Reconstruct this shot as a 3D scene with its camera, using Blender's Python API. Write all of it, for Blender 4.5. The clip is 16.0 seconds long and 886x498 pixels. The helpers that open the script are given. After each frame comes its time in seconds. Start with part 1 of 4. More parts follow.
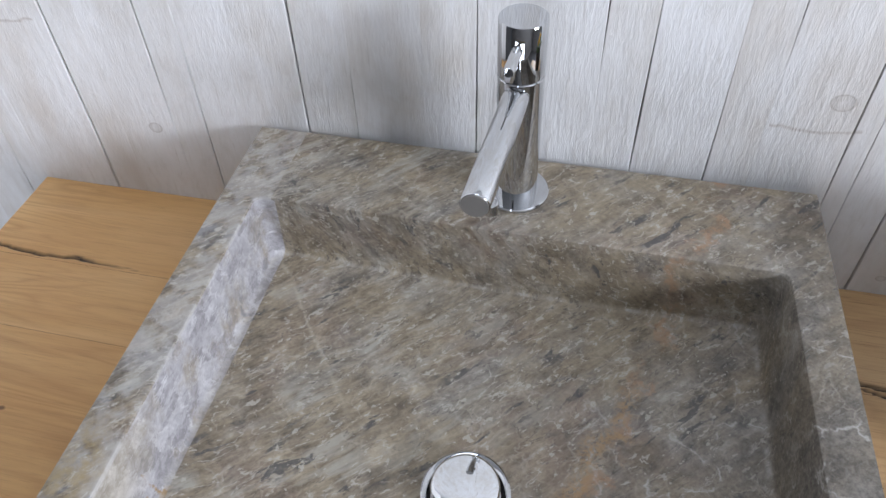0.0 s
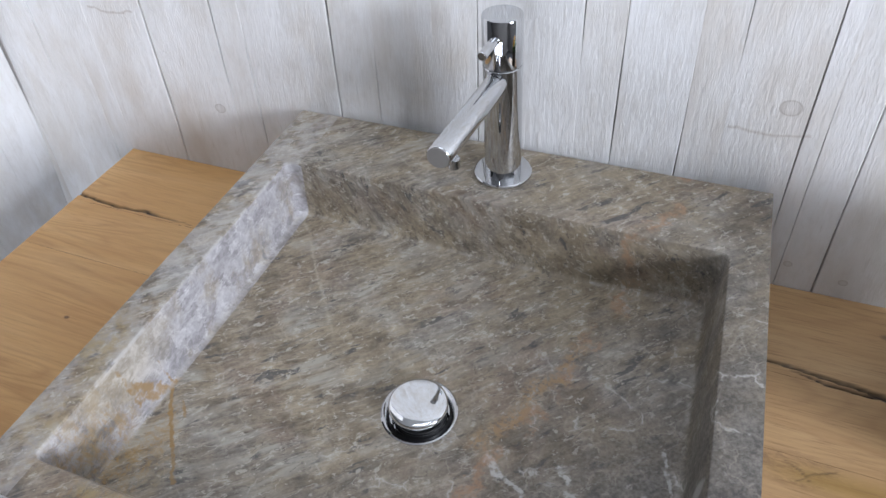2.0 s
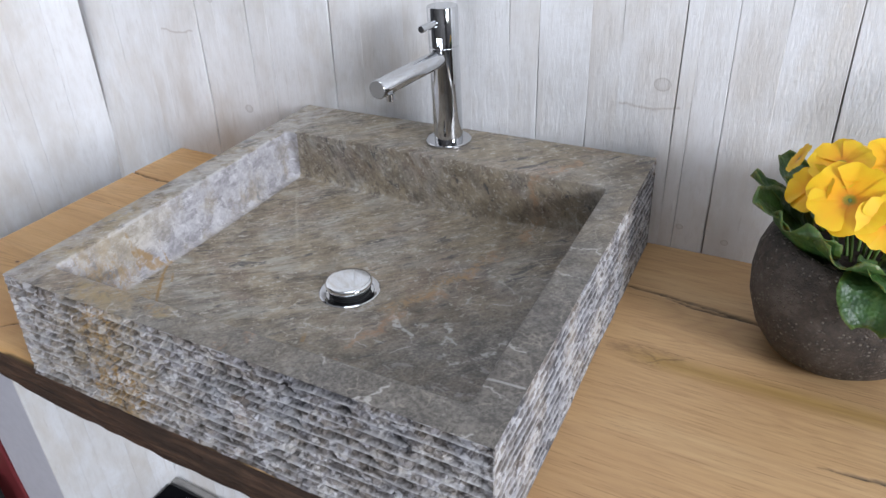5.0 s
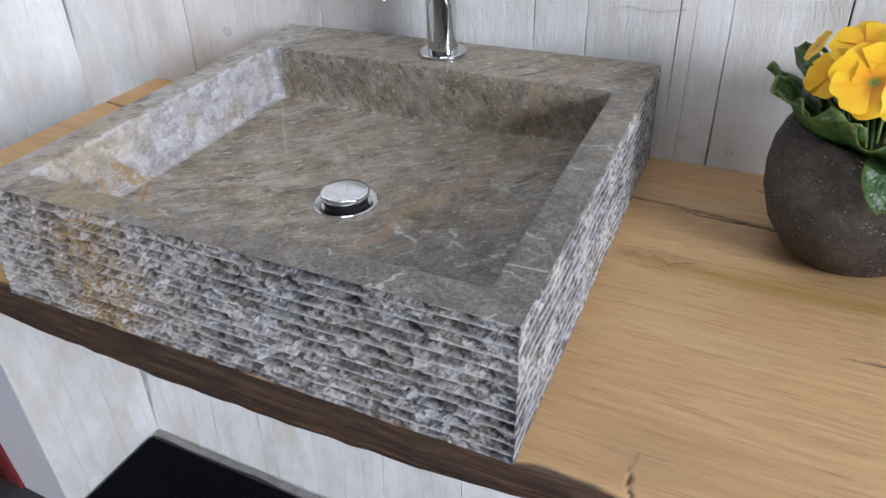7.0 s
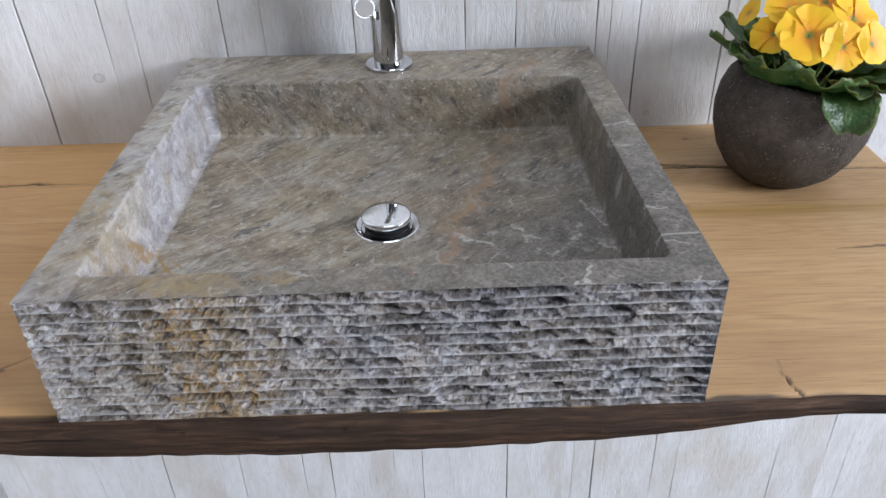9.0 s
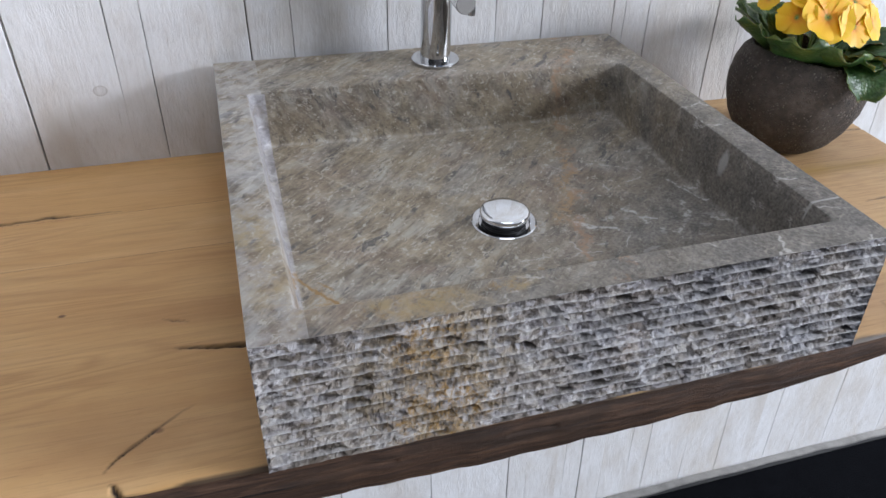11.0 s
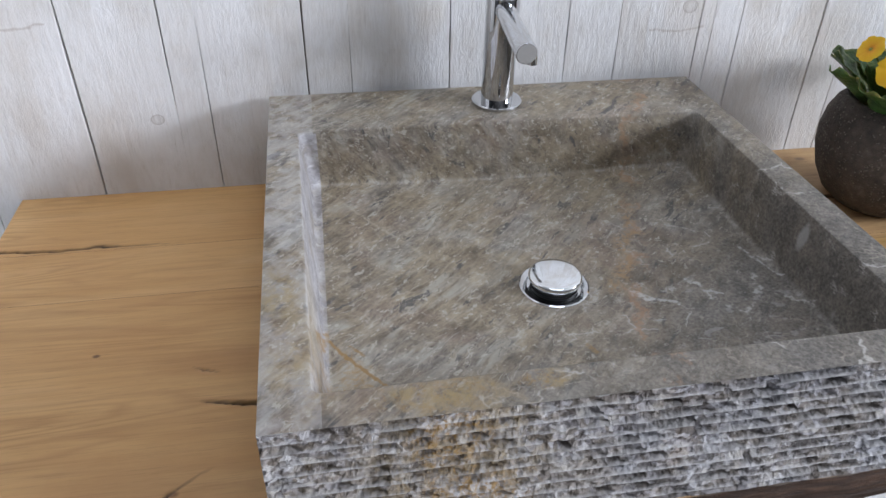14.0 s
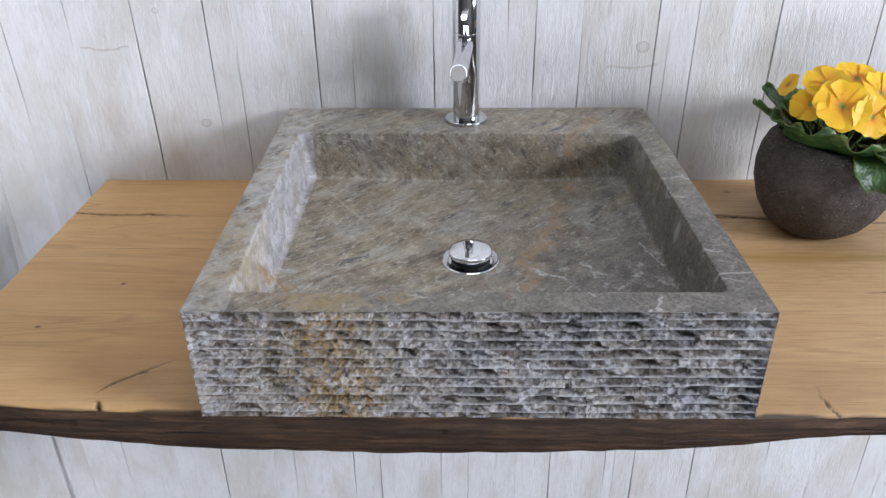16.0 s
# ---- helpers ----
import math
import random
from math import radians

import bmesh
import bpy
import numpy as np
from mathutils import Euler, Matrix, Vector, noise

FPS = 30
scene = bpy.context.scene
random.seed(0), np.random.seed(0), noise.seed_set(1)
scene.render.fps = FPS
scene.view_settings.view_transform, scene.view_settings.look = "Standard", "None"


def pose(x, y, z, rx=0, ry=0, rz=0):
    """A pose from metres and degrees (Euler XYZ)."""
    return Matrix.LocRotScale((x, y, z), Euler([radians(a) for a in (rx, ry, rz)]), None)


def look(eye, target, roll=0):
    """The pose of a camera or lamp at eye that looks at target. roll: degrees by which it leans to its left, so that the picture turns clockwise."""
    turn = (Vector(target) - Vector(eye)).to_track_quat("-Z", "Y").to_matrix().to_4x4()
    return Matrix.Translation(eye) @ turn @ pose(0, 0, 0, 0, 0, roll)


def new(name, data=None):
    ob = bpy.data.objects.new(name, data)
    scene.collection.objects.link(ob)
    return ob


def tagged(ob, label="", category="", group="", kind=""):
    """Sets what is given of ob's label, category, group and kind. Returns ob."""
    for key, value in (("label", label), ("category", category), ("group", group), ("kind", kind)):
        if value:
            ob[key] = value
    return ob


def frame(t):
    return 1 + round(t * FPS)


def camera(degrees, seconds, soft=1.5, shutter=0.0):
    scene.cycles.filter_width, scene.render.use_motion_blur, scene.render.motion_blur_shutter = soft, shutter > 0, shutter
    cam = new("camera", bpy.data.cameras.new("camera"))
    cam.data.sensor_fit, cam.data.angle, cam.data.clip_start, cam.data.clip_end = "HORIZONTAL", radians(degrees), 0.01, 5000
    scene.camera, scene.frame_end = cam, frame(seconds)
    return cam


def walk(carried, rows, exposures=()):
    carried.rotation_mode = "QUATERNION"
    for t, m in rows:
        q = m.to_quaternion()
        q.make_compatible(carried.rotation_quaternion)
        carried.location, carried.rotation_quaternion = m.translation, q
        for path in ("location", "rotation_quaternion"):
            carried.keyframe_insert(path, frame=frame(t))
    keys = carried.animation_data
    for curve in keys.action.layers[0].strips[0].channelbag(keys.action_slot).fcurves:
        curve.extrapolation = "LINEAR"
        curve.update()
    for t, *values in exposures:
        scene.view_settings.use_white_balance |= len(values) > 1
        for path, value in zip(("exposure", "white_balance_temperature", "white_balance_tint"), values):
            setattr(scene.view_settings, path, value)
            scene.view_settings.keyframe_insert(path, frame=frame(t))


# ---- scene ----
cam = camera(63.8, 16.0)
PATH = [
    (0, (0.066, -0.522, 1.359), (-0.294, 0.776, -0.12), -3.3),
    (0.5, (0.139, -0.537, 1.368), (-0.422, 0.729, -0.076), -4.1),
    (1, (0.161, -0.544, 1.373), (-0.41, 0.708, -0.078), -5.4),
    (1.5, (0.154, -0.575, 1.359), (-0.375, 0.74, -0.052), -4.7),
    (2, (0.192, -0.617, 1.367), (-0.423, 0.709, 0.002), -4.7),
    (2.5, (0.268, -0.665, 1.369), (-0.451, 0.662, 0.056), -4.9),
    (3, (0.319, -0.71, 1.362), (-0.49, 0.637, 0.124), -4.9),
    (3.5, (0.36, -0.75, 1.352), (-0.486, 0.611, 0.154), -4.7),
    (5.8, (0.436, -0.822, 1.239), (-0.423, 0.686, 0.244), -3.3),
    (6, (0.436, -0.823, 1.229), (-0.414, 0.665, 0.198), -3.3),
    (6.5, (0.432, -0.824, 1.207), (-0.392, 0.633, 0.112), -3.7),
    (7, (0.4, -0.833, 1.211), (-0.372, 0.637, 0.097), -3.1),
    (7.5, (0.308, -0.863, 1.218), (-0.192, 0.723, 0.107), -3.2),
    (8, (0.214, -0.903, 1.231), (-0.09, 0.712, 0.091), -2.9),
    (8.5, (0.193, -0.911, 1.237), (-0.091, 0.705, 0.093), -1.7),
    (9, (0.079, -0.921, 1.247), (0.054, 0.71, 0.09), -2.2),
    (9.5, (0.006, -0.931, 1.257), (0.104, 0.706, 0.111), -1.8),
    (11.8, (-0.315, -0.831, 1.249), (0.3, 0.633, 0.033), 4.5),
    (12, (-0.325, -0.824, 1.243), (0.295, 0.63, 0.018), 5.2),
    (12.5, (-0.339, -0.808, 1.246), (0.272, 0.64, 0.008), 6.0),
    (13, (-0.328, -0.801, 1.268), (0.269, 0.687, 0.072), 5.2),
    (13.5, (-0.285, -0.809, 1.286), (0.258, 0.703, 0.094), 3.8),
    (14, (-0.186, -0.813, 1.28), (0.092, 0.768, 0.088), 1.3),
    (14.5, (-0.069, -0.844, 1.277), (-0.02, 0.757, 0.079), 0.3),
    (15, (-0.037, -0.874, 1.276), (0.046, 0.718, 0.069), -0.7),
    (15.5, (-0.025, -0.933, 1.294), (0.003, 0.722, 0.172), -0.9),
    (16, (0.007, -1.017, 1.301), (-0.057, 0.679, 0.243), -1.0),
]
walk(cam, [(t, look(eye, target, roll)) for t, eye, target, roll in PATH])

# ---- light and world ----
world = bpy.data.worlds.new("daylight")
scene.world = world
world.use_nodes = True
wn = world.node_tree.nodes
sky = wn.new("ShaderNodeTexSky")
sky.sky_type = "NISHITA"
sky.sun_disc = False
sky.sun_elevation, sky.sun_rotation = radians(38), radians(120)
world.node_tree.links.new(sky.outputs[0], wn["Background"].inputs[0])
wn["Background"].inputs[1].default_value = 0.1


def window_light(name, m, width, height, watts, colour):
    data = bpy.data.lights.new(name, "AREA")
    data.shape, data.size, data.size_y, data.energy, data.color = "RECTANGLE", width, height, watts, colour
    ob = new(name, data)
    ob.matrix_world = m
    return ob


window_light("window_light_side", look((3.46, -1.60, 2.05), (0.0, -0.30, 0.85)), 1.0, 0.9, 162, (0.87, 0.93, 1.05))
# the overhead one is an added fill for upward faces; no roof window is known
window_light("roof_window_light", look((0.25, -0.62, 3.19), (0.25, -0.60, 0.0)), 1.1, 0.8, 9.5, (0.89, 0.94, 1.04))
window_light("window_light_front", look((-0.25, -3.36, 0.30), (-0.3, -0.3, 0.6)), 2.2, 0.62, 46, (0.87, 0.93, 1.06))
scene.view_settings.exposure = -0.16

# ---- node helpers ----


class Nodes:
    """A short way to write a node material."""

    def __init__(self, name):
        self.m = bpy.data.materials.new(name)
        self.m.use_nodes = True
        self.t = self.m.node_tree
        self.b = self.t.nodes["Principled BSDF"]
        self.co = self.add("ShaderNodeTexCoord").outputs["Object"]

    def add(self, kind, **inputs):
        n = self.t.nodes.new(kind)
        for k, v in inputs.items():
            self.put(n.inputs[k.replace("_", " ")], v)
        return n

    def put(self, socket, v):
        if isinstance(v, bpy.types.NodeSocket):
            self.t.links.new(v, socket)
        else:
            socket.default_value = v

    def mapped(self, scale=(1, 1, 1), rot=(0, 0, 0), loc=(0, 0, 0), vec=None):
        n = self.add("ShaderNodeMapping")
        self.put(n.inputs["Vector"], vec or self.co)
        self.put(n.inputs["Scale"], scale)
        self.put(n.inputs["Rotation"], [radians(a) for a in rot])
        self.put(n.inputs["Location"], loc)
        return n.outputs[0]

    def noise(self, vec, scale, detail=4.0, rough=0.55, distort=0.0):
        n = self.add("ShaderNodeTexNoise", Vector=vec, Scale=scale, Detail=detail, Roughness=rough, Distortion=distort)
        return n.outputs[0]

    def voronoi(self, vec, scale, feature="F1"):
        n = self.add("ShaderNodeTexVoronoi", Vector=vec, Scale=scale)
        n.feature = feature
        return n.outputs["Distance"]

    def ramp(self, fac, *stops):
        n = self.add("ShaderNodeValToRGB")
        self.put(n.inputs[0], fac)
        e = n.color_ramp.elements
        while len(e) < len(stops):
            e.new(0.5)
        for el, (p, c) in zip(e, stops):
            el.position = p
            el.color = (c, c, c, 1) if isinstance(c, (int, float)) else (*c, 1)
        return n.outputs[0]

    def math(self, op, a, b=0.0, c=0.0):
        n = self.add("ShaderNodeMath")
        n.operation = op
        for i, v in enumerate((a, b, c)):
            self.put(n.inputs[i], v)
        return n.outputs[0]

    def mix(self, fac, a, b, kind="MIX"):
        n = self.add("ShaderNodeMix")
        n.data_type, n.blend_type = "RGBA", kind
        self.put(n.inputs[0], fac)
        for i, v in ((6, a), (7, b)):
            self.put(n.inputs[i], (*v, 1) if isinstance(v, tuple) else v)
        return n.outputs[2]

    def xyz(self, vec=None):
        n = self.add("ShaderNodeSeparateXYZ")
        self.put(n.inputs[0], vec or self.co)
        return n.outputs

    def attr(self, name):
        n = self.add("ShaderNodeAttribute")
        n.attribute_name = name
        return n.outputs["Fac"]

    def rand(self):
        return self.add("ShaderNodeObjectInfo").outputs["Random"]

    def band(self, value, middle, width):
        """1 at the middle, falling to 0 at the width."""
        d = self.math("ABSOLUTE", self.math("SUBTRACT", value, middle))
        n = self.math("SUBTRACT", 1.0, self.math("DIVIDE", d, width))
        return self.math("MAXIMUM", n, 0.0)

    def spot(self, x, y, z, rx, ry, rz, wobble=0.0):
        """1 at a place, falling to 0 at the radii; the outline is uneven."""
        v = self.mapped(scale=(1 / rx, 1 / ry, 1 / rz), loc=(-x / rx, -y / ry, -z / rz))
        n = self.add("ShaderNodeVectorMath")
        n.operation = "LENGTH"
        self.put(n.inputs[0], v)
        d = n.outputs["Value"]
        if wobble:
            d = self.math("ADD", d, self.math("MULTIPLY", self.math("SUBTRACT", self.noise(self.co, 60, 3), 0.5), wobble))
        return self.math("MAXIMUM", self.math("SUBTRACT", 1.0, d), 0.0)

    def stroke(self, a, b, width, wobble=0.004, scale=70.0):
        """1 on a crooked line from a to b in plan, falling to 0 at the width."""
        length = math.hypot(b[0] - a[0], b[1] - a[1])
        turn = -math.degrees(math.atan2(b[1] - a[1], b[0] - a[0]))
        jig = self.add("ShaderNodeTexNoise", Scale=scale, Detail=3.0, Roughness=0.6)
        self.put(jig.inputs["Vector"], self.co)
        moved = self.add("ShaderNodeVectorMath")
        moved.operation = "MULTIPLY_ADD"
        self.put(moved.inputs[0], jig.outputs["Color"])
        moved.inputs[1].default_value = (wobble * 2, wobble * 2, 0.0)
        self.put(moved.inputs[2], self.co)
        off = self.add("ShaderNodeVectorMath")
        off.operation = "SUBTRACT"
        self.put(off.inputs[0], moved.outputs[0])
        off.inputs[1].default_value = (a[0] + wobble, a[1] + wobble, 0.0)
        u, v, _ = self.xyz(self.mapped(rot=(0, 0, turn), vec=off.outputs[0]))
        past = self.math("MAXIMUM", self.math("MAXIMUM", self.math("MULTIPLY", u, -1.0), self.math("SUBTRACT", u, length)), 0.0)
        d = self.math("SQRT", self.math("ADD", self.math("MULTIPLY", past, past), self.math("MULTIPLY", v, v)))
        return self.math("MAXIMUM", self.math("SUBTRACT", 1.0, self.math("DIVIDE", d, width)), 0.0)

    def done(self, colour, rough, bump=None, strength=0.3, distance=0.001, metal=0.0):
        self.put(self.b.inputs["Base Color"], (*colour, 1) if isinstance(colour, tuple) else colour)
        self.put(self.b.inputs["Roughness"], rough)
        self.b.inputs["Metallic"].default_value = metal
        if bump is not None:
            n = self.add("ShaderNodeBump", Strength=strength, Distance=distance, Height=bump)
            self.put(self.b.inputs["Normal"], n.outputs[0])
        return self.m


# ---- materials ----


def stone_material(name, broken):
    g = Nodes(name)
    # the stone is bedded: u and w lie in the beds, n stands across them
    comb = g.add("ShaderNodeCombineXYZ")
    for i, axis in enumerate(((0.722, 0.692, 0.0), (-0.352, 0.367, 0.861), (-0.596, 0.622, -0.508))):
        d = g.add("ShaderNodeVectorMath")
        d.operation = "DOT_PRODUCT"
        g.put(d.inputs[0], g.co)
        d.inputs[1].default_value = axis
        g.put(comb.inputs[i], d.outputs["Value"])
    lay = comb.outputs[0]

    def streaks(stretch, shift, scale, detail, rough, distort=0.0):
        return g.noise(g.mapped(scale=(stretch, min(1.0, stretch * 1.6), 1.0), loc=shift, vec=lay), scale, detail, rough, distort)

    warp = g.noise(g.co, 9, 3)
    x, y, z = g.xyz()
    # the beds are folded a little
    fold = g.add("ShaderNodeTexNoise", Scale=13.0, Detail=5.0, Roughness=0.6)
    g.put(fold.inputs["Vector"], g.co)
    folded = g.add("ShaderNodeVectorMath")
    folded.operation = "MULTIPLY_ADD"
    g.put(folded.inputs[0], fold.outputs["Color"])
    folded.inputs[1].default_value = (0.022, 0.022, 0.013)
    g.put(folded.inputs[2], lay)
    lay = folded.outputs[0]
    long_lay = streaks(0.19, (0, 0, 0), 120, 7, 0.72, 0.5)
    thin_lay = streaks(0.24, (4, 2, 7), 260, 4, 0.62, 0.4)
    clouds = g.noise(g.co, 34, 8, 0.68, 0.4)
    grit = g.noise(g.co, 330, 3, 0.6)
    left_half = g.ramp(g.math("ADD", g.math("MULTIPLY", x, -1.0), g.math("MULTIPLY", warp, 0.2)), (-0.05, 0.0), (0.2, 1.0))
    base = 0.5
    for layer, low, more in ((long_lay, 0.28, 0.20), (thin_lay, 0.22, 0.12), (clouds, 0.52, -0.12), (grit, 0.14, 0.0)):
        share = g.math("MULTIPLY_ADD", left_half, more, low)
        base = g.math("MULTIPLY_ADD", g.math("SUBTRACT", layer, 0.5), share, base)
    colour = g.ramp(base, (0.37, (0.118, 0.093, 0.067)), (0.46, (0.215, 0.175, 0.124)), (0.54, (0.295, 0.243, 0.172)), (0.65, (0.43, 0.365, 0.27)))
    cool = g.ramp(base, (0.38, (0.098, 0.096, 0.097)), (0.46, (0.186, 0.180, 0.174)), (0.53, (0.262, 0.254, 0.243)), (0.63, (0.41, 0.40, 0.385)))
    tint = g.math("ADD", g.math("MULTIPLY", g.noise(g.co, 7.5, 4, 0.6, 0.8), 0.55), g.math("MULTIPLY", streaks(0.3, (5, 1, 0), 34, 5, 0.65, 0.5), 0.45))
    colour = g.mix(g.ramp(tint, (0.46, 0.0), (0.60, 0.62)), colour, cool)
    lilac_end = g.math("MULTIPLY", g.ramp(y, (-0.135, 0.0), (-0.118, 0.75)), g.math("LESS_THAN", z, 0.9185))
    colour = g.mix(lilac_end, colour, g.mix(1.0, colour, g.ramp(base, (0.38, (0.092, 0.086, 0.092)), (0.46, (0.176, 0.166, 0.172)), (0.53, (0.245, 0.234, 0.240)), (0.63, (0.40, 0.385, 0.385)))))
    rosy = g.ramp(g.noise(g.mapped(loc=(3, 7, 1)), 11, 5, 0.65, 0.5), (0.52, 0.0), (0.66, 0.5))
    colour = g.mix(rosy, colour, g.mix(1.0, colour, g.ramp(base, (0.38, (0.135, 0.092, 0.074)), (0.53, (0.275, 0.205, 0.165)), (0.63, (0.40, 0.33, 0.275)))))
    # broader pale streaks that lie together
    together = g.ramp(g.noise(g.co, 14, 3, 0.6), (0.44, 0.0), (0.58, 1.0))
    broad = g.math("MULTIPLY", g.ramp(streaks(0.12, (2, 8, 5), 75, 5, 0.62, 0.3), (0.50, 0.0), (0.58, 0.7)), g.math("MULTIPLY", left_half, together))
    colour = g.mix(broad, colour, (0.43, 0.41, 0.36))
    # hair lines along the beds, pale and dark
    hair = g.band(streaks(0.26, (9, 3, 2), 70, 4, 0.55, 0.2), 0.5, 0.013)
    colour = g.mix(g.math("MULTIPLY", hair, g.ramp(g.noise(g.co, 41, 4, 0.6), (0.46, 0.0), (0.53, 0.75))), colour, (0.50, 0.47, 0.415))
    hair = g.band(streaks(0.24, (1, 6, 8), 80, 4, 0.55, 0.2), 0.5, 0.013)
    colour = g.mix(g.math("MULTIPLY", hair, g.ramp(g.noise(g.co, 47, 4, 0.6), (0.49, 0.0), (0.55, 0.7))), colour, (0.085, 0.074, 0.062))
    # dark flecks along the beds, crisp and short
    fleck = g.ramp(streaks(0.22, (3, 1, 0), 105, 5, 0.64, 0.4), (0.585, 0.0), (0.615, 0.85))
    patchy = g.ramp(g.noise(g.co, 30, 4, 0.65), (0.44, 0.1), (0.58, 1.0))
    colour = g.mix(g.math("MULTIPLY", fleck, patchy), colour, (0.072, 0.070, 0.072))
    # pale specks
    pale = g.ramp(streaks(0.5, (7, 4, 2), 190, 4, 0.62, 0.3), (0.615, 0.0), (0.635, 0.8))
    colour = g.mix(pale, colour, (0.46, 0.425, 0.365))
    # the blue-grey, more broken stone towards one corner
    corner = g.math("ADD", g.math("SUBTRACT", x, y), g.math("MULTIPLY", g.math("SUBTRACT", warp, 0.5), 0.35))
    corner = g.ramp(corner, (0.32, 0.0), (0.62, 0.85))
    veined = g.mix(g.ramp(g.math("ADD", g.math("MULTIPLY", clouds, 0.4), g.math("MULTIPLY", grit, 0.6)), (0.42, 0.0), (0.60, 1.0)), (0.080, 0.074, 0.068), (0.215, 0.198, 0.175))
    colour = g.mix(corner, colour, veined)
    # thin white veins, nearly straight and broken off
    bent = g.add("ShaderNodeVectorMath")
    bent.operation = "ADD"
    g.put(bent.inputs[0], g.co)
    wob = g.add("ShaderNodeTexNoise", Scale=55.0, Detail=4.0)
    sc = g.add("ShaderNodeVectorMath")
    sc.operation = "SCALE"
    g.put(sc.inputs[0], wob.outputs["Color"])
    sc.inputs["Scale"].default_value = 0.014
    g.put(bent.inputs[1], sc.outputs[0])
    crack = g.voronoi(bent.outputs[0], 19, "DISTANCE_TO_EDGE")
    vein = g.ramp(crack, (0.0, 1.0), (0.026, 0.0))
    gate = g.ramp(g.noise(g.co, 34, 4, 0.6), (0.52, 0.0), (0.58, 0.8))
    where_veined = g.ramp(g.math("SUBTRACT", x, y), (0.28, 0.30), (0.50, 1.0))
    gate = g.math("MULTIPLY", gate, where_veined)
    colour = g.mix(g.math("MULTIPLY", vein, gate), colour, (0.56, 0.535, 0.50))
    fine_crack = g.ramp(g.voronoi(bent.outputs[0], 47, "DISTANCE_TO_EDGE"), (0.0, 1.0), (0.045, 0.0))
    fine_gate = g.ramp(g.noise(g.mapped(loc=(6, 2, 9)), 40, 4, 0.65), (0.50, 0.0), (0.58, 0.42))
    colour = g.mix(g.math("MULTIPLY", fine_crack, fine_gate), colour, (0.45, 0.40, 0.33))
    # short white chips and threads in the darker corner
    if not broken:
        chip = g.ramp(g.noise(g.mapped(scale=(0.45, 1.0, 0.7), loc=(3, 3, 1)), 95, 3, 0.55, 0.4), (0.62, 0.0), (0.65, 0.3))
        near_corner = g.ramp(g.spot(0.15, -0.42, 0.86, 0.16, 0.14, 0.12, 0.5), (0.05, 0.0), (0.4, 1.0))
        colour = g.mix(g.math("MULTIPLY", chip, near_corner), colour, (0.50, 0.49, 0.47))
        low = g.math("LESS_THAN", z, 0.872)
        for a, b, w, c in (((0.082, -0.329), (0.096, -0.342), 0.0042, 0.62), ((0.096, -0.342), (0.120, -0.352), 0.0022, 0.55), ((0.140, -0.321), (0.151, -0.331), 0.0028, 0.6),
                           ((0.150, -0.340), (0.166, -0.348), 0.0020, 0.5), ((0.196, -0.352), (0.206, -0.345), 0.0034, 0.55), ((0.215, -0.283), (0.232, -0.335), 0.0018, 0.5)):
            mark = g.math("MULTIPLY", g.ramp(g.stroke(a, b, w, 0.005, 130.0), (0.0, 0.0), (0.5, 0.75)), g.math("MULTIPLY", low, g.ramp(g.noise(g.co, 160, 3), (0.40, 0.25), (0.52, 1.0))))
            colour = g.mix(mark, colour, (c, c * 0.98, c * 0.94))
        # a thread across the rim, and a pale blaze on the side wall
        colour = g.mix(g.ramp(g.stroke((0.246, -0.449), (0.278, -0.447), 0.0016, 0.0015), (0.0, 0.0), (0.5, 0.6)), colour, (0.50, 0.485, 0.46))
        blaze = g.math("MULTIPLY", g.math("GREATER_THAN", x, 0.222), g.ramp(g.spot(0.24, -0.334, 0.898, 0.05, 0.008, 0.018, 0.6), (0.1, 0.0), (0.5, 0.7)))
        colour = g.mix(blaze, colour, (0.47, 0.46, 0.45))
    # one long pale vein through the floor, and the pinkish one towards the back
    line = g.math("ADD", g.math("MULTIPLY", x, 0.784), g.math("ADD", g.math("MULTIPLY", y, 0.62), g.math("MULTIPLY", g.noise(g.co, 30, 4, 0.7), 0.016)))
    short = g.math("MULTIPLY", g.ramp(g.spot(-0.15, -0.2, 0.85, 0.11, 0.14, 0.02), (0.0, 0.0), (0.3, 0.6)), g.ramp(g.noise(g.co, 60, 3), (0.4, 0.2), (0.6, 1.0)))
    colour = g.mix(g.math("MULTIPLY", g.band(line, -0.2290, 0.0028), short), colour, (0.46, 0.41, 0.32))
    pink = g.math("ADD", x, g.math("ADD", g.math("MULTIPLY", y, -0.30), g.math("MULTIPLY", g.noise(g.co, 22, 5, 0.75), 0.12)))
    gate2 = g.ramp(g.noise(g.co, 34, 4), (0.44, 0.0), (0.56, 0.65))
    colour = g.mix(g.math("MULTIPLY", g.band(pink, 0.25, 0.010), gate2), colour, (0.40, 0.225, 0.125))
    # pale lilac crystalline stone along one inner wall, cream and slate towards the front
    if not broken:
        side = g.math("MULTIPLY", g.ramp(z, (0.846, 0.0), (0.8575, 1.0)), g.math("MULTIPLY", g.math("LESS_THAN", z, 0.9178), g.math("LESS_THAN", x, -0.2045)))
        grain = g.add("ShaderNodeTexVoronoi", Scale=88.0)
        g.put(grain.inputs["Vector"], g.mapped(scale=(1.0, 0.55, 1.0), rot=(35, 0, 0), vec=bent.outputs[0]))
        tones = g.add("ShaderNodeSeparateColor")
        g.put(tones.inputs[0], grain.outputs["Color"])
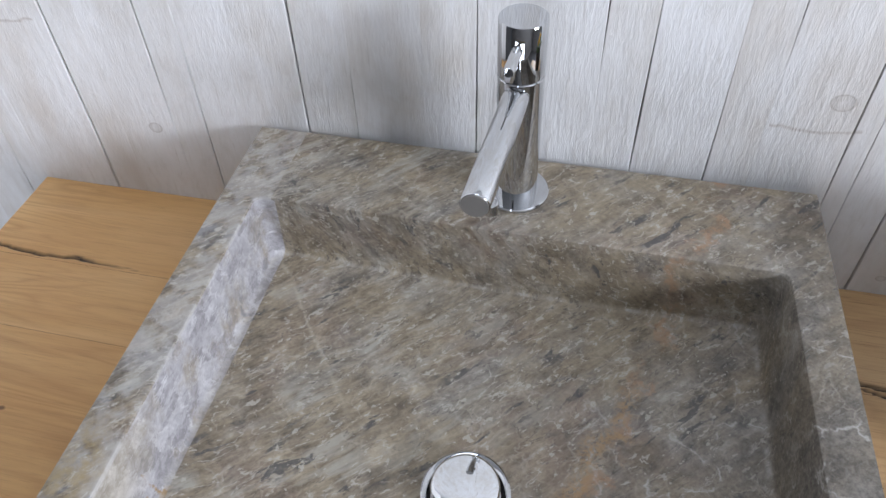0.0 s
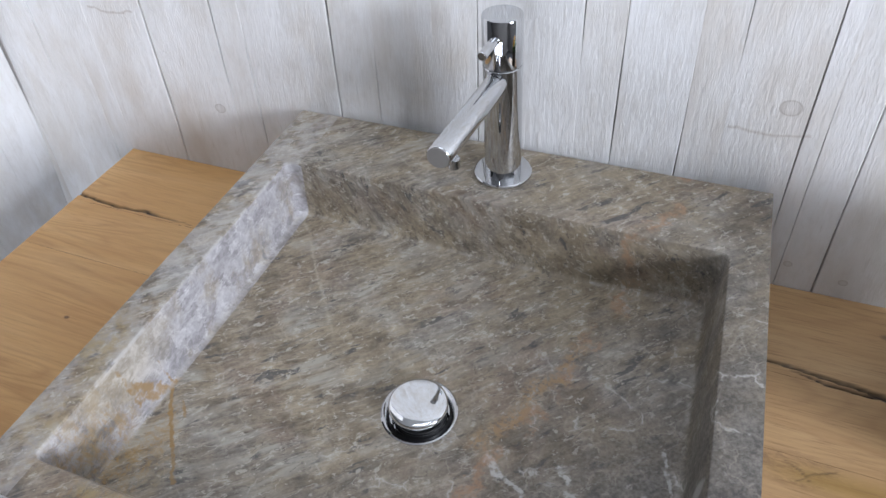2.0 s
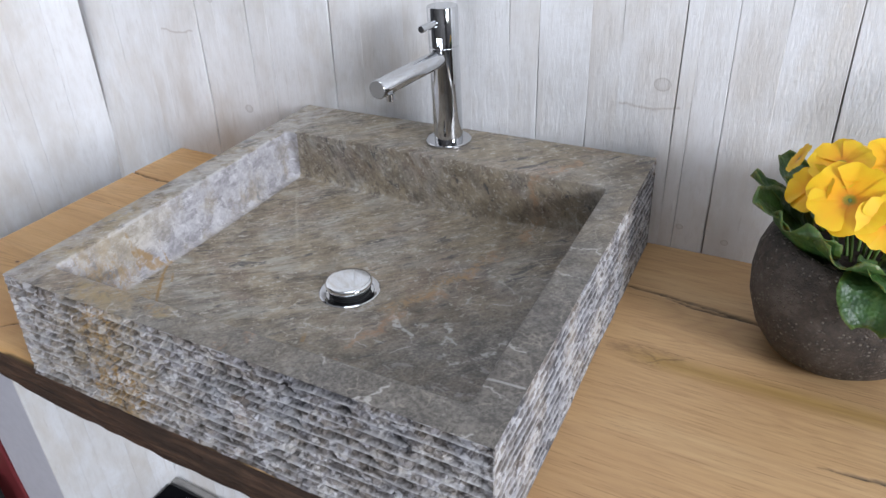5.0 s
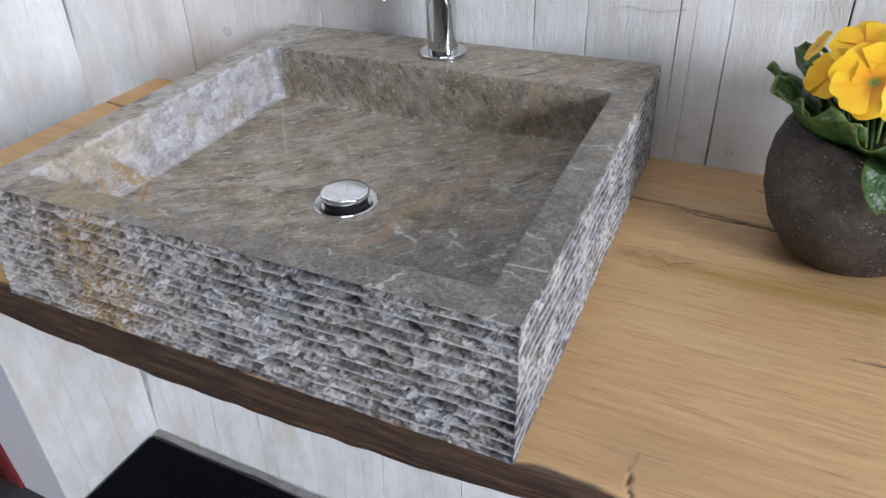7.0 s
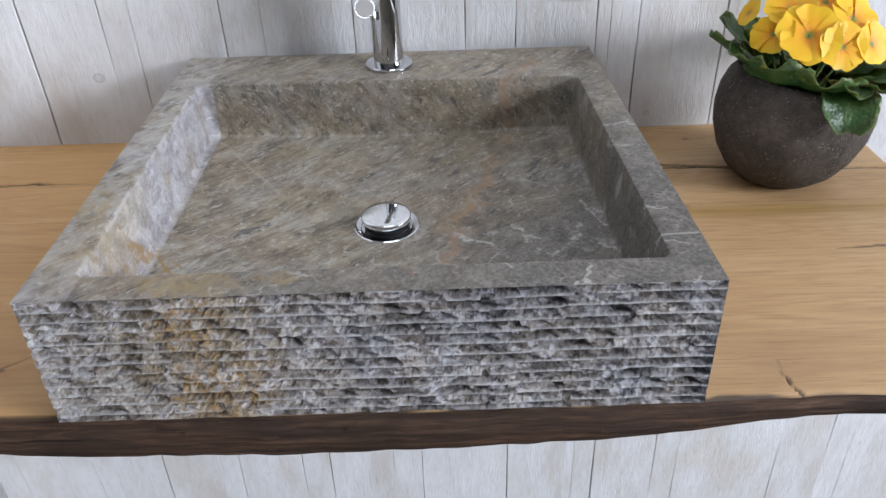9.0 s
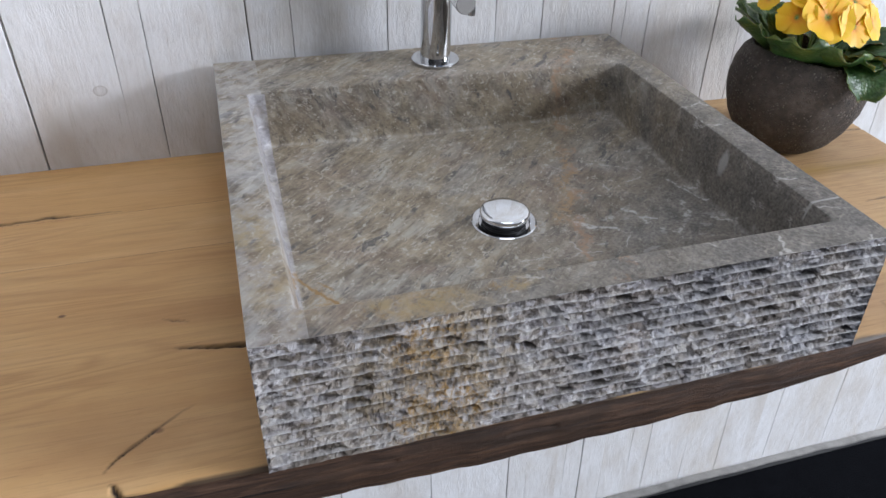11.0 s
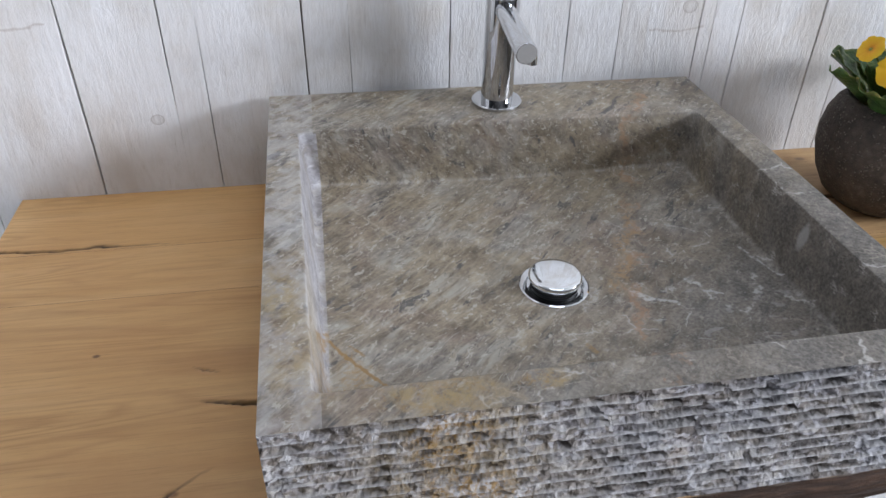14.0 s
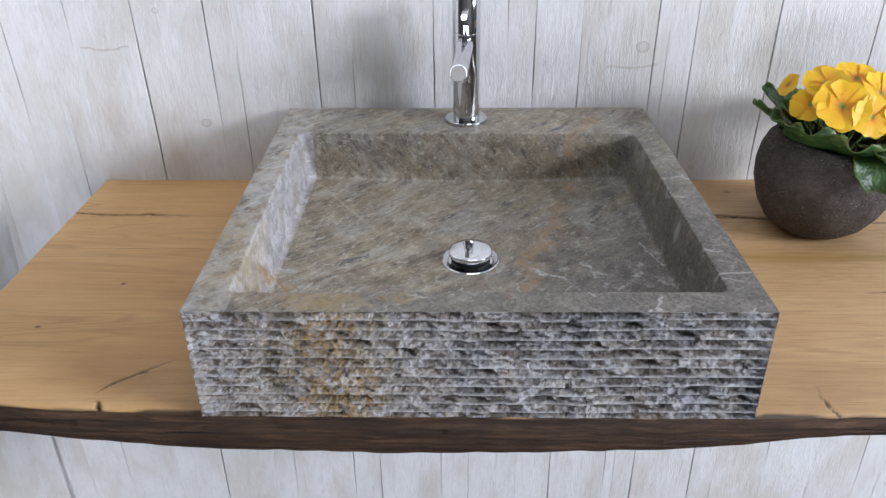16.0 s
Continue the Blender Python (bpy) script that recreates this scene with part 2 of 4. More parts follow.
        tone = g.math("ADD", g.math("MULTIPLY", tones.outputs[0], 0.22), g.math("MULTIPLY", g.noise(g.co, 120, 6, 0.75, 0.5), 0.78))
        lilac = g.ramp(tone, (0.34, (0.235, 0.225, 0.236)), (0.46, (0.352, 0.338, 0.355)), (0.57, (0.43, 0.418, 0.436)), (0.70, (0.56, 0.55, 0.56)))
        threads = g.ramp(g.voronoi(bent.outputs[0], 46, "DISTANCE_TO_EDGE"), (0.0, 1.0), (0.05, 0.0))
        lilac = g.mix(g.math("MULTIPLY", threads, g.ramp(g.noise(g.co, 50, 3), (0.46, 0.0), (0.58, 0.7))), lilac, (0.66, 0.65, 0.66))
        cream = g.ramp(g.spot(-0.214, -0.395, 0.908, 0.06, 0.085, 0.042, 0.8), (0.0, 0.0), (0.6, 0.65))
        lilac = g.mix(cream, lilac, g.ramp(tone, (0.40, (0.33, 0.285, 0.21)), (0.62, (0.54, 0.485, 0.40))))
        slate = g.ramp(g.spot(-0.214, -0.47, 0.868, 0.06, 0.06, 0.05, 0.7), (0.0, 0.0), (0.5, 0.75))
        lilac = g.mix(slate, lilac, g.ramp(tone, (0.38, (0.10, 0.098, 0.102)), (0.62, (0.33, 0.32, 0.33))))
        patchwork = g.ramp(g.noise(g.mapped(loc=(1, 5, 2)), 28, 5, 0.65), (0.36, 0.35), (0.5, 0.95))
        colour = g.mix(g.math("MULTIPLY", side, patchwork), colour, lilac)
        # the arris over it is chipped pale
        arris = g.math("MULTIPLY", g.band(z, 0.9185, 0.003), g.math("LESS_THAN", x, -0.208))
        colour = g.mix(g.math("MULTIPLY", arris, g.ramp(g.noise(g.co, 55, 4), (0.42, 0.0), (0.56, 0.7))), colour, (0.55, 0.54, 0.54))
    if not broken:
        # broken paler band round the cove between walls and floor
        pale_cove = g.math("MULTIPLY", g.attr("pale_cove"), g.ramp(g.noise(g.co, 45, 5, 0.7), (0.46, 0.0), (0.64, 0.6)))
        colour = g.mix(pale_cove, colour, (0.43, 0.41, 0.38))
    if broken:
        skew = g.add("ShaderNodeVectorMath")
        skew.operation = "MULTIPLY_ADD"
        shake = g.add("ShaderNodeTexNoise", Scale=120.0, Detail=4.0, Roughness=0.7)
        g.put(skew.inputs[0], shake.outputs["Color"])
        skew.inputs[1].default_value = (0.0045, 0.0045, 0.0045)
        g.put(skew.inputs[2], g.co)
        cells = []
        for size in (85, 260):
            cell = g.add("ShaderNodeTexVoronoi", Scale=float(size))
            g.put(cell.inputs["Vector"], g.mapped(scale=(0.62, 0.62, 1.0), vec=skew.outputs[0]))
            split = g.add("ShaderNodeSeparateColor")
            g.put(split.inputs[0], cell.outputs["Color"])
            cells.append(split.outputs[0])
            hues = split.outputs[1]
        facet = g.math("ADD", g.math("MULTIPLY", cells[0], 0.28), g.math("ADD", g.math("MULTIPLY", cells[1], 0.32), g.math("MULTIPLY", g.noise(g.co, 24, 7, 0.7), 0.40)))
        crystal = g.ramp(facet, (0.34, (0.085, 0.070, 0.064)), (0.44, (0.205, 0.186, 0.184)), (0.53, (0.335, 0.315, 0.330)), (0.61, (0.50, 0.485, 0.505)), (0.70, (0.68, 0.672, 0.685)))
        brownish = g.ramp(facet, (0.30, (0.085, 0.064, 0.048)), (0.5, (0.245, 0.20, 0.155)), (0.70, (0.48, 0.43, 0.36)))
        crystal = g.mix(g.ramp(g.noise(g.co, 26, 4, 0.65), (0.45, 0.0), (0.57, 0.6)), crystal, brownish)
        crystal = g.mix(g.ramp(hues, (0.55, 0.0), (0.8, 0.55)), crystal, brownish)
        colour = g.mix(0.8, colour, crystal)
        slate = g.ramp(g.math("ADD", g.math("MULTIPLY", g.noise(g.mapped(loc=(2, 2, 6)), 17, 4, 0.6), 0.8), g.math("MULTIPLY", x, 0.35)), (0.44, 0.0), (0.56, 0.85))
        colour = g.mix(slate, colour, g.mix(1.0, colour, g.ramp(facet, (0.32, (0.045, 0.045, 0.052)), (0.55, (0.145, 0.145, 0.160)), (0.72, (0.36, 0.36, 0.385)))))
        # sawn ridges are pale; part of it stands in for light on their tops
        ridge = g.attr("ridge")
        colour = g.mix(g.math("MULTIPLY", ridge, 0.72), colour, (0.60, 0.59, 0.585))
    # rust
    spread = g.math("MAXIMUM", g.spot(-0.212, -0.45, 0.875, 0.055, 0.075, 0.10, 0.7), g.spot(-0.118, -0.507, 0.86, 0.085, 0.05, 0.13, 0.7))
    spread = g.math("MAXIMUM", spread, g.spot(-0.19, -0.44, 0.85, 0.045, 0.06, 0.03, 0.7))
    ochre = g.ramp(g.noise(g.mapped(scale=(1, 1, 0.55)), 85, 6, 0.75, 0.8), (0.45, 0.0), (0.60, 0.6 if broken else 0.42))
    colour = g.mix(g.math("MULTIPLY", ochre, g.ramp(spread, (0.0, 0.0), (0.5, 1.0))), colour, (0.40, 0.30, 0.165))
    hot = g.math("MAXIMUM", g.spot(-0.112, -0.512, 0.825, 0.055, 0.05, 0.05, 0.9), g.spot(-0.125, -0.512, 0.893, 0.038, 0.04, 0.032, 0.9))
    hot = g.math("MAXIMUM", hot, g.spot(-0.212, -0.455, 0.87, 0.03, 0.06, 0.05, 0.9))
    hot = g.math("MAXIMUM", hot, g.spot(-0.185, -0.43, 0.853, 0.02, 0.06, 0.012, 0.8))
    hot = g.math("MAXIMUM", hot, g.math("MULTIPLY", g.spot(-0.057, -0.492, 0.92, 0.02, 0.012, 0.01, 0.9), 0.8))
    hot = g.math("MAXIMUM", hot, g.math("MULTIPLY", g.spot(-0.135, -0.494, 0.92, 0.05, 0.02, 0.01, 0.9), 0.8))
    rusty = g.ramp(g.noise(g.mapped(scale=(1, 1, 0.6)), 150, 6, 0.8, 0.8), (0.47, 0.0), (0.62, 1.0))
    colour = g.mix(g.math("MULTIPLY", rusty, g.ramp(hot, (0.0, 0.0), (0.40, 0.95 if broken else 0.6))), colour, (0.37, 0.215, 0.06))
    if not broken:
        # rust threads from the side wall across the floor, rust on the rim, an ochre trail past the drain
        for a, b, w, k in (((-0.209, -0.358), (-0.190, -0.385), 0.0022, 0.9), ((-0.190, -0.385), (-0.168, -0.412), 0.0024, 0.9), ((-0.168, -0.412), (-0.146, -0.440), 0.0017, 0.75),
                           ((-0.205, -0.352), (-0.212, -0.395), 0.0022, 0.8), ((-0.188, -0.372), (-0.176, -0.384), 0.0019, 0.7), ((0.017, -0.392), (0.022, -0.402), 0.003, 0.6)):
            mark = g.math("MULTIPLY", g.ramp(g.stroke(a, b, w, 0.004, 110.0), (0.0, 0.0), (0.5, k)), g.math("LESS_THAN", z, 0.917))
            colour = g.mix(g.math("MULTIPLY", mark, g.ramp(g.noise(g.co, 140, 3), (0.36, 0.3), (0.5, 1.0))), colour, (0.30, 0.185, 0.07))
        for px, py, rx, ry, k in ((-0.238, -0.375, 0.022, 0.05, 0.7), (-0.132, -0.494, 0.05, 0.018, 0.8), (-0.045, -0.489, 0.018, 0.012, 0.8), (-0.225, -0.45, 0.03, 0.03, 0.4)):
            mark = g.math("MULTIPLY", g.ramp(g.spot(px, py, 0.92, rx, ry, 0.004, 0.9), (0.0, 0.0), (0.6, k)), g.ramp(g.noise(g.co, 75, 7, 0.75), (0.42, 0.0), (0.62, 1.0)))
            colour = g.mix(mark, colour, g.mix(1.0, colour, (0.36, 0.27, 0.13)))
        for a, b in (((0.126, -0.200), (0.120, -0.232)), ((0.120, -0.232), (0.098, -0.258)), ((0.098, -0.258), (0.094, -0.288)), ((0.094, -0.288), (0.070, -0.320))):
            mark = g.math("MULTIPLY", g.ramp(g.stroke(a, b, 0.013, 0.012, 60.0), (0.0, 0.0), (0.8, 0.75)), g.ramp(g.noise(g.co, 110, 5, 0.75, 0.5), (0.45, 0.0), (0.57, 1.0)))
            colour = g.mix(g.math("MULTIPLY", mark, g.math("LESS_THAN", z, 0.872)), colour, (0.40, 0.255, 0.13))
    fine = g.noise(g.co, 420, 5, 0.7)
    if broken:
        return g.done(colour, 0.62, g.math("ADD", fine, g.math("MULTIPLY", g.voronoi(g.co, 210), 1.2)), 0.7, 0.0018)
    rough = g.math("ADD", 0.34, g.math("MULTIPLY", g.noise(g.co, 90, 4), 0.25))
    pits = g.ramp(g.noise(g.co, 210, 4, 0.7), (0.28, 0.0), (0.42, 1.0))
    return g.done(colour, rough, g.math("ADD", g.math("MULTIPLY", fine, 0.5), pits), 0.3, 0.0007)


def oak_material():
    g = Nodes("oiled_oak")
    r = g.rand()
    shift = g.add("ShaderNodeCombineXYZ")
    g.put(shift.inputs[1], g.math("MULTIPLY", r, 3.1))
    g.put(shift.inputs[0], g.math("MULTIPLY", r, 1.7))
    v = g.add("ShaderNodeVectorMath")
    g.put(v.inputs[0], g.co)
    g.put(v.inputs[1], shift.outputs[0])
    co = v.outputs[0]
    slow = g.noise(g.mapped(scale=(1.0, 4.5, 4.5), vec=co), 3.2, 4, 0.5, 0.7)
    grain = g.noise(g.mapped(scale=(1.0, 26.0, 26.0), vec=co), 6.5, 6, 0.62, 0.5)
    pore = g.noise(g.mapped(scale=(1.0, 22.0, 22.0), vec=co), 34, 4, 0.7)
    colour = g.ramp(slow, (0.28, (0.60, 0.335, 0.125)), (0.5, (0.68, 0.405, 0.165)), (0.72, (0.74, 0.475, 0.222)))
    figure = g.noise(g.mapped(scale=(0.55, 5.0, 5.0), loc=(3, 1, 0), vec=co), 3.0, 2, 0.4, 0.8)
    rings = g.math("ABSOLUTE", g.math("SUBTRACT", g.math("FRACT", g.math("MULTIPLY", figure, 17.0)), 0.5))
    soft = g.ramp(g.noise(g.mapped(scale=(0.6, 2.0, 1.0), loc=(8, 2, 0), vec=co), 6.0, 3), (0.40, 0.0), (0.6, 0.5))
    colour = g.mix(g.math("MULTIPLY", g.ramp(rings, (0.0, 1.0), (0.30, 0.0)), soft), colour, (0.44, 0.225, 0.08))
    colour = g.mix(g.ramp(grain, (0.46, 0.0), (0.66, 0.30)), colour, (0.44, 0.235, 0.09))
    colour = g.mix(g.ramp(pore, (0.58, 0.0), (0.70, 0.32)), colour, (0.30, 0.16, 0.065))
    warm = g.noise(g.mapped(scale=(1.0, 2.0, 1.0), vec=co), 5.0, 3)
    colour = g.mix(g.ramp(warm, (0.45, 0.0), (0.7, 0.4)), colour, (0.56, 0.285, 0.10))
    # knots, burr and the yellow sapwood of one plank
    x, y, z = g.xyz()
    burr = g.ramp(g.spot(0.325, -0.228, 0.8, 0.06, 0.022, 0.05, 0.5), (0.05, 0.0), (0.5, 0.95))
    colour = g.mix(g.math("MULTIPLY", burr, g.ramp(g.noise(g.mapped(scale=(1, 3, 1)), 60, 4, 0.7, 1.2), (0.4, 0.0), (0.62, 1.0))), colour, (0.20, 0.085, 0.03))
    sap = g.math("MULTIPLY", g.band(y, -0.232, 0.018), g.ramp(x, (0.28, 0.0), (0.34, 0.9)))
    for kx, ky, s in ((-0.42, -0.298, 0.003), (-0.484, -0.385, 0.0035), (0.45, -0.036, 0.006), (-0.33, -0.46, 0.004), (0.40, -0.05, 0.005), (0.5, -0.47, 0.008), (0.56, -0.3, 0.007)):
        k = g.ramp(g.spot(kx, ky, 0.8, s * 1.6, s, 0.05, 0.6), (0.1, 0.0), (0.6, 0.85))
        colour = g.mix(k, colour, (0.13, 0.06, 0.028))
    for kx, ky, sx, sy in ((-0.36, -0.46, 0.11, 0.05), (0.37, -0.47, 0.085, 0.045), (0.36, -0.475, 0.05, 0.03), (-0.3, -0.32, 0.08, 0.03)):
        k = g.ramp(g.spot(kx, ky, 0.8, sx, sy, 0.1, 0.5), (0.0, 0.0), (0.7, 0.35))
        colour = g.mix(k, colour, (0.40, 0.19, 0.07))
    # right end greyer; its colour is also darkened against the stronger light there
    right_dim = g.ramp(x, (0.08, 0.0), (0.30, 0.62))
    colour = g.mix(right_dim, colour, g.mix(0.25, g.ramp(grain, (0.38, (0.39, 0.278, 0.17)), (0.66, (0.31, 0.212, 0.125))), colour))
    colour = g.mix(sap, colour, g.mix(g.ramp(grain, (0.40, 0.0), (0.62, 0.6)), (0.40, 0.245, 0.07), (0.26, 0.14, 0.04)))
    streak = g.noise(g.mapped(scale=(0.8, 40.0, 40.0), loc=(5, 3, 0), vec=co), 22, 3, 0.6)
    colour = g.mix(g.math("MULTIPLY", g.ramp(streak, (0.57, 0.0), (0.66, 0.65)), g.ramp(x, (0.1, 0.3), (0.3, 1.0))), colour, (0.23, 0.125, 0.055))
    colour = g.mix(g.attr("dirt"), colour, (0.028, 0.019, 0.014))
    rough = g.math("ADD", 0.42, g.math("MULTIPLY", pore, 0.25))
    return g.done(colour, rough, g.math("ADD", grain, pore), 0.22, 0.0006)


def bark_material():
    g = Nodes("dark_live_edge")
    grain = g.noise(g.mapped(scale=(0.5, 9.0, 14.0)), 13, 9, 0.74, 0.7)
    patch = g.noise(g.mapped(scale=(0.6, 1.0, 1.6)), 15, 5, 0.65)
    colour = g.ramp(grain, (0.32, (0.016, 0.010, 0.007)), (0.48, (0.066, 0.034, 0.020)), (0.66, (0.165, 0.090, 0.052)))
    colour = g.mix(g.ramp(patch, (0.44, 0.0), (0.62, 0.75)), colour, (0.034, 0.020, 0.013))
    lines = g.ramp(g.noise(g.mapped(scale=(0.55, 4.0, 24.0), loc=(2, 0, 1)), 11, 5, 0.65, 0.8), (0.34, 0.95), (0.40, 0.0))
    colour = g.mix(lines, colour, (0.010, 0.007, 0.006))
    g.b.inputs["Specular IOR Level"].default_value = 0.3
    return g.done(colour, 0.62, grain, 0.9, 0.004)


def limewash_material():
    g = Nodes("limewashed_planks")
    r = g.rand()
    off = g.add("ShaderNodeCombineXYZ")
    for i, k in enumerate((5.3, 3.7, 9.1)):
        g.put(off.inputs[i], g.math("MULTIPLY", r, k))
    v = g.add("ShaderNodeVectorMath")
    g.put(v.inputs[0], g.co)
    g.put(v.inputs[1], off.outputs[0])
    co = v.outputs[0]
    grain = g.noise(g.mapped(scale=(16, 16, 1.0), vec=co), 9, 6, 0.65, 0.4)
    fine = g.noise(g.mapped(scale=(7, 7, 1.0), vec=co), 75, 5, 0.7)
    cloud = g.noise(g.mapped(scale=(2.5, 2.5, 1.0), vec=co), 5.5, 4, 0.55)
    colour = g.ramp(cloud, (0.32, (0.69, 0.655, 0.62)), (0.48, (0.79, 0.78, 0.775)), (0.66, (0.85, 0.85, 0.86)))
    colour = g.mix(g.ramp(grain, (0.52, 0.0), (0.74, 0.30)), colour, (0.56, 0.52, 0.475))
    colour = g.mix(g.ramp(fine, (0.60, 0.0), (0.76, 0.35)), colour, (0.46, 0.43, 0.40))
    stain = g.noise(g.mapped(scale=(1.6, 1.6, 1.0), loc=(4, 1, 7)), 4.2, 6, 0.62, 0.6)
    colour = g.mix(g.ramp(stain, (0.52, 0.0), (0.66, 0.5)), colour, (0.66, 0.60, 0.525))
    thin = g.noise(g.mapped(scale=(22, 22, 1.0), loc=(1, 3, 0), vec=co), 11, 5, 0.7, 0.6)
    colour = g.mix(g.ramp(thin, (0.62, 0.0), (0.68, 0.35)), colour, (0.50, 0.45, 0.40))
    tone = g.ramp(r, (0.0, 0.0), (1.0, 0.08))
    colour = g.mix(tone, colour, (0.60, 0.57, 0.53))
    x, y, z = g.xyz()
    # knots and a curved check of the grain, here and there
    for kx, kz, s in ((-0.39, 0.894, 0.009), (0.259, 1.004, 0.011), (-0.435, 1.06, 0.006), (0.30, 0.83, 0.005), (0.355, 0.82, 0.005), (-0.03, 0.33, 0.008)):
        d = g.spot(kx, 0, kz, s, 0.3, s * 0.8, 0.35)
        ring = g.math("MULTIPLY", g.ramp(d, (0.05, 0.0), (0.2, 1.0), (0.3, 0.45), (0.8, 0.25)), 0.55)
        colour = g.mix(ring, colour, (0.34, 0.29, 0.25))
    for ax, az, ar in ((0.246, 1.03, 0.055), (-0.52, 1.065, 0.06), (0.23, 0.4, 0.06)):
        dx, dz = g.math("SUBTRACT", x, ax), g.math("MULTIPLY", g.math("SUBTRACT", z, az), 1.0)
        dist = g.math("SQRT", g.math("ADD", g.math("MULTIPLY", g.math("MULTIPLY", dx, dx), 0.35), g.math("MULTIPLY", dz, dz)))
        dist = g.math("ADD", dist, g.math("MULTIPLY", g.math("SUBTRACT", g.noise(g.co, 45, 3), 0.5), 0.012))
        arc = g.math("MULTIPLY", g.band(dist, ar, 0.0022), g.math("MULTIPLY", g.math("LESS_THAN", dz, -0.03), g.math("LESS_THAN", g.math("ABSOLUTE", dx), 0.036)))
        colour = g.mix(g.math("MULTIPLY", arc, 0.5), colour, (0.38, 0.31, 0.26))
    lumps = g.noise(g.mapped(scale=(1.0, 1.0, 0.45), loc=(2, 6, 1)), 85, 5, 0.65)
    colour = g.mix(g.ramp(lumps, (0.50, 0.0), (0.66, 0.22)), colour, (0.58, 0.55, 0.51))
    bump = g.math("ADD", g.math("ADD", g.math("MULTIPLY", grain, 1.0), fine), g.math("MULTIPLY", lumps, 1.8))
    return g.done(colour, 0.66, bump, 0.55, 0.0016)


def plain_material(name, colour, rough, grain=60, amount=0.12, bump=0.15, distance=0.001, metal=0.0, dark=0.5):
    g = Nodes(name)
    n = g.noise(g.co, grain, 5, 0.6)
    m = g.noise(g.co, grain / 9, 3)
    c = g.mix(g.ramp(n, (0.4, 0.0), (0.7, amount * 2)), colour, tuple(a * dark for a in colour))
    c = g.mix(g.ramp(m, (0.4, 0.0), (0.7, amount * 2)), c, tuple(min(1, a * 1.25) for a in colour))
    return g.done(c, rough, n, bump, distance, metal)


def chrome_material():
    g = Nodes("polished_chrome")
    smear = g.noise(g.co, 55, 3)
    return g.done((0.62, 0.63, 0.645), g.math("ADD", 0.012, g.math("MULTIPLY", smear, 0.02)), metal=1.0)


def pot_material():
    g = Nodes("dark_river_stone")
    n = g.noise(g.co, 26, 5, 0.65)
    c = g.ramp(g.math("ADD", g.math("MULTIPLY", n, 0.5), g.math("MULTIPLY", g.noise(g.co, 130, 5, 0.7), 0.5)), (0.38, (0.026, 0.020, 0.016)), (0.52, (0.070, 0.053, 0.041)), (0.66, (0.15, 0.122, 0.098)))
    pits = g.ramp(g.math("ADD", g.voronoi(g.co, 230), g.math("MULTIPLY", g.math("SUBTRACT", g.noise(g.co, 420, 3), 0.5), 0.5)), (0.14, 1.0), (0.36, 0.0))
    gate = g.ramp(g.noise(g.co, 55, 5, 0.7), (0.42, 0.0), (0.54, 1.0))
    c = g.mix(g.math("MULTIPLY", pits, gate), c, (0.30, 0.262, 0.22))
    return g.done(c, 0.72, g.math("ADD", g.noise(g.co, 120, 6, 0.75), g.math("MULTIPLY", g.math("MULTIPLY", pits, gate), -1.0)), 1.0, 0.004)


def leaf_material():
    g = Nodes("primrose_leaf")
    ribs = g.attr("rib")
    n = g.noise(g.co, 70, 4, 0.6)
    c = g.mix(g.ramp(n, (0.35, 0.0), (0.7, 1.0)), (0.013, 0.044, 0.008), (0.036, 0.098, 0.017))
    c = g.mix(g.math("MULTIPLY", ribs, 0.25), c, (0.10, 0.17, 0.04))
    c = g.mix(g.ramp(g.attr("edge"), (0.86, 0.0), (1.0, 0.4)), c, (0.13, 0.20, 0.035))
    g.b.inputs["Subsurface Weight"].default_value = 0.05
    return g.done(c, 0.46, g.math("ADD", g.voronoi(g.co, 260), g.math("MULTIPLY", ribs, 0.6)), 0.55, 0.0014)


def petal_material():
    g = Nodes("yellow_petal")
    r = g.attr("radius")
    n = g.noise(g.co, 140, 3)
    c = g.ramp(g.math("ADD", r, g.math("MULTIPLY", g.math("SUBTRACT", n, 0.5), 0.18)), (0.05, (0.34, 0.26, 0.012)), (0.14, (0.78, 0.27, 0.002)), (0.34, (0.90, 0.40, 0.003)), (0.60, (0.93, 0.455, 0.004)), (0.95, (0.95, 0.525, 0.008)))
    g.b.inputs["Subsurface Weight"].default_value = 0.25
    return g.done(c, 0.55, n, 0.15, 0.0006)


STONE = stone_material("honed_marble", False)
BROKEN = stone_material("split_marble", True)
OAK = oak_material()
BARK = bark_material()
LIME = limewash_material()
CHROME = chrome_material()
MIRROR = plain_material("polished_cap", (0.84, 0.855, 0.87), 0.02, 40, 0.02, 0.0, 0.0001, metal=1.0, dark=0.9)
POT = pot_material()
LEAF = leaf_material()
PETAL = petal_material()
BLACK = plain_material("black_mat", (0.0055, 0.006, 0.0075), 0.95, 240, 0.3, 0.6, 0.002)
BLACK.node_tree.nodes["Principled BSDF"].inputs["Specular IOR Level"].default_value = 0.02
SCREED = plain_material("grey_screed", (0.30, 0.29, 0.275), 0.85, 45, 0.4, 0.6, 0.003)
FLOOR = plain_material("dark_floor", (0.05, 0.05, 0.052), 0.6, 30, 0.3)
CEIL = plain_material("ceiling_paint", (0.55, 0.55, 0.55), 0.8, 40, 0.05)
DUSK = plain_material("dim_grey_paint", (0.20, 0.19, 0.185), 0.8, 40, 0.08)
WHITE = plain_material("white_plaster", (0.78, 0.78, 0.77), 0.8, 40, 0.05)
GREY = plain_material("grey_lilac_paint", (0.50, 0.49, 0.53), 0.7, 50, 0.08)
RED = plain_material("dark_red_paint", (0.15, 0.018, 0.022), 0.5, 40, 0.15)
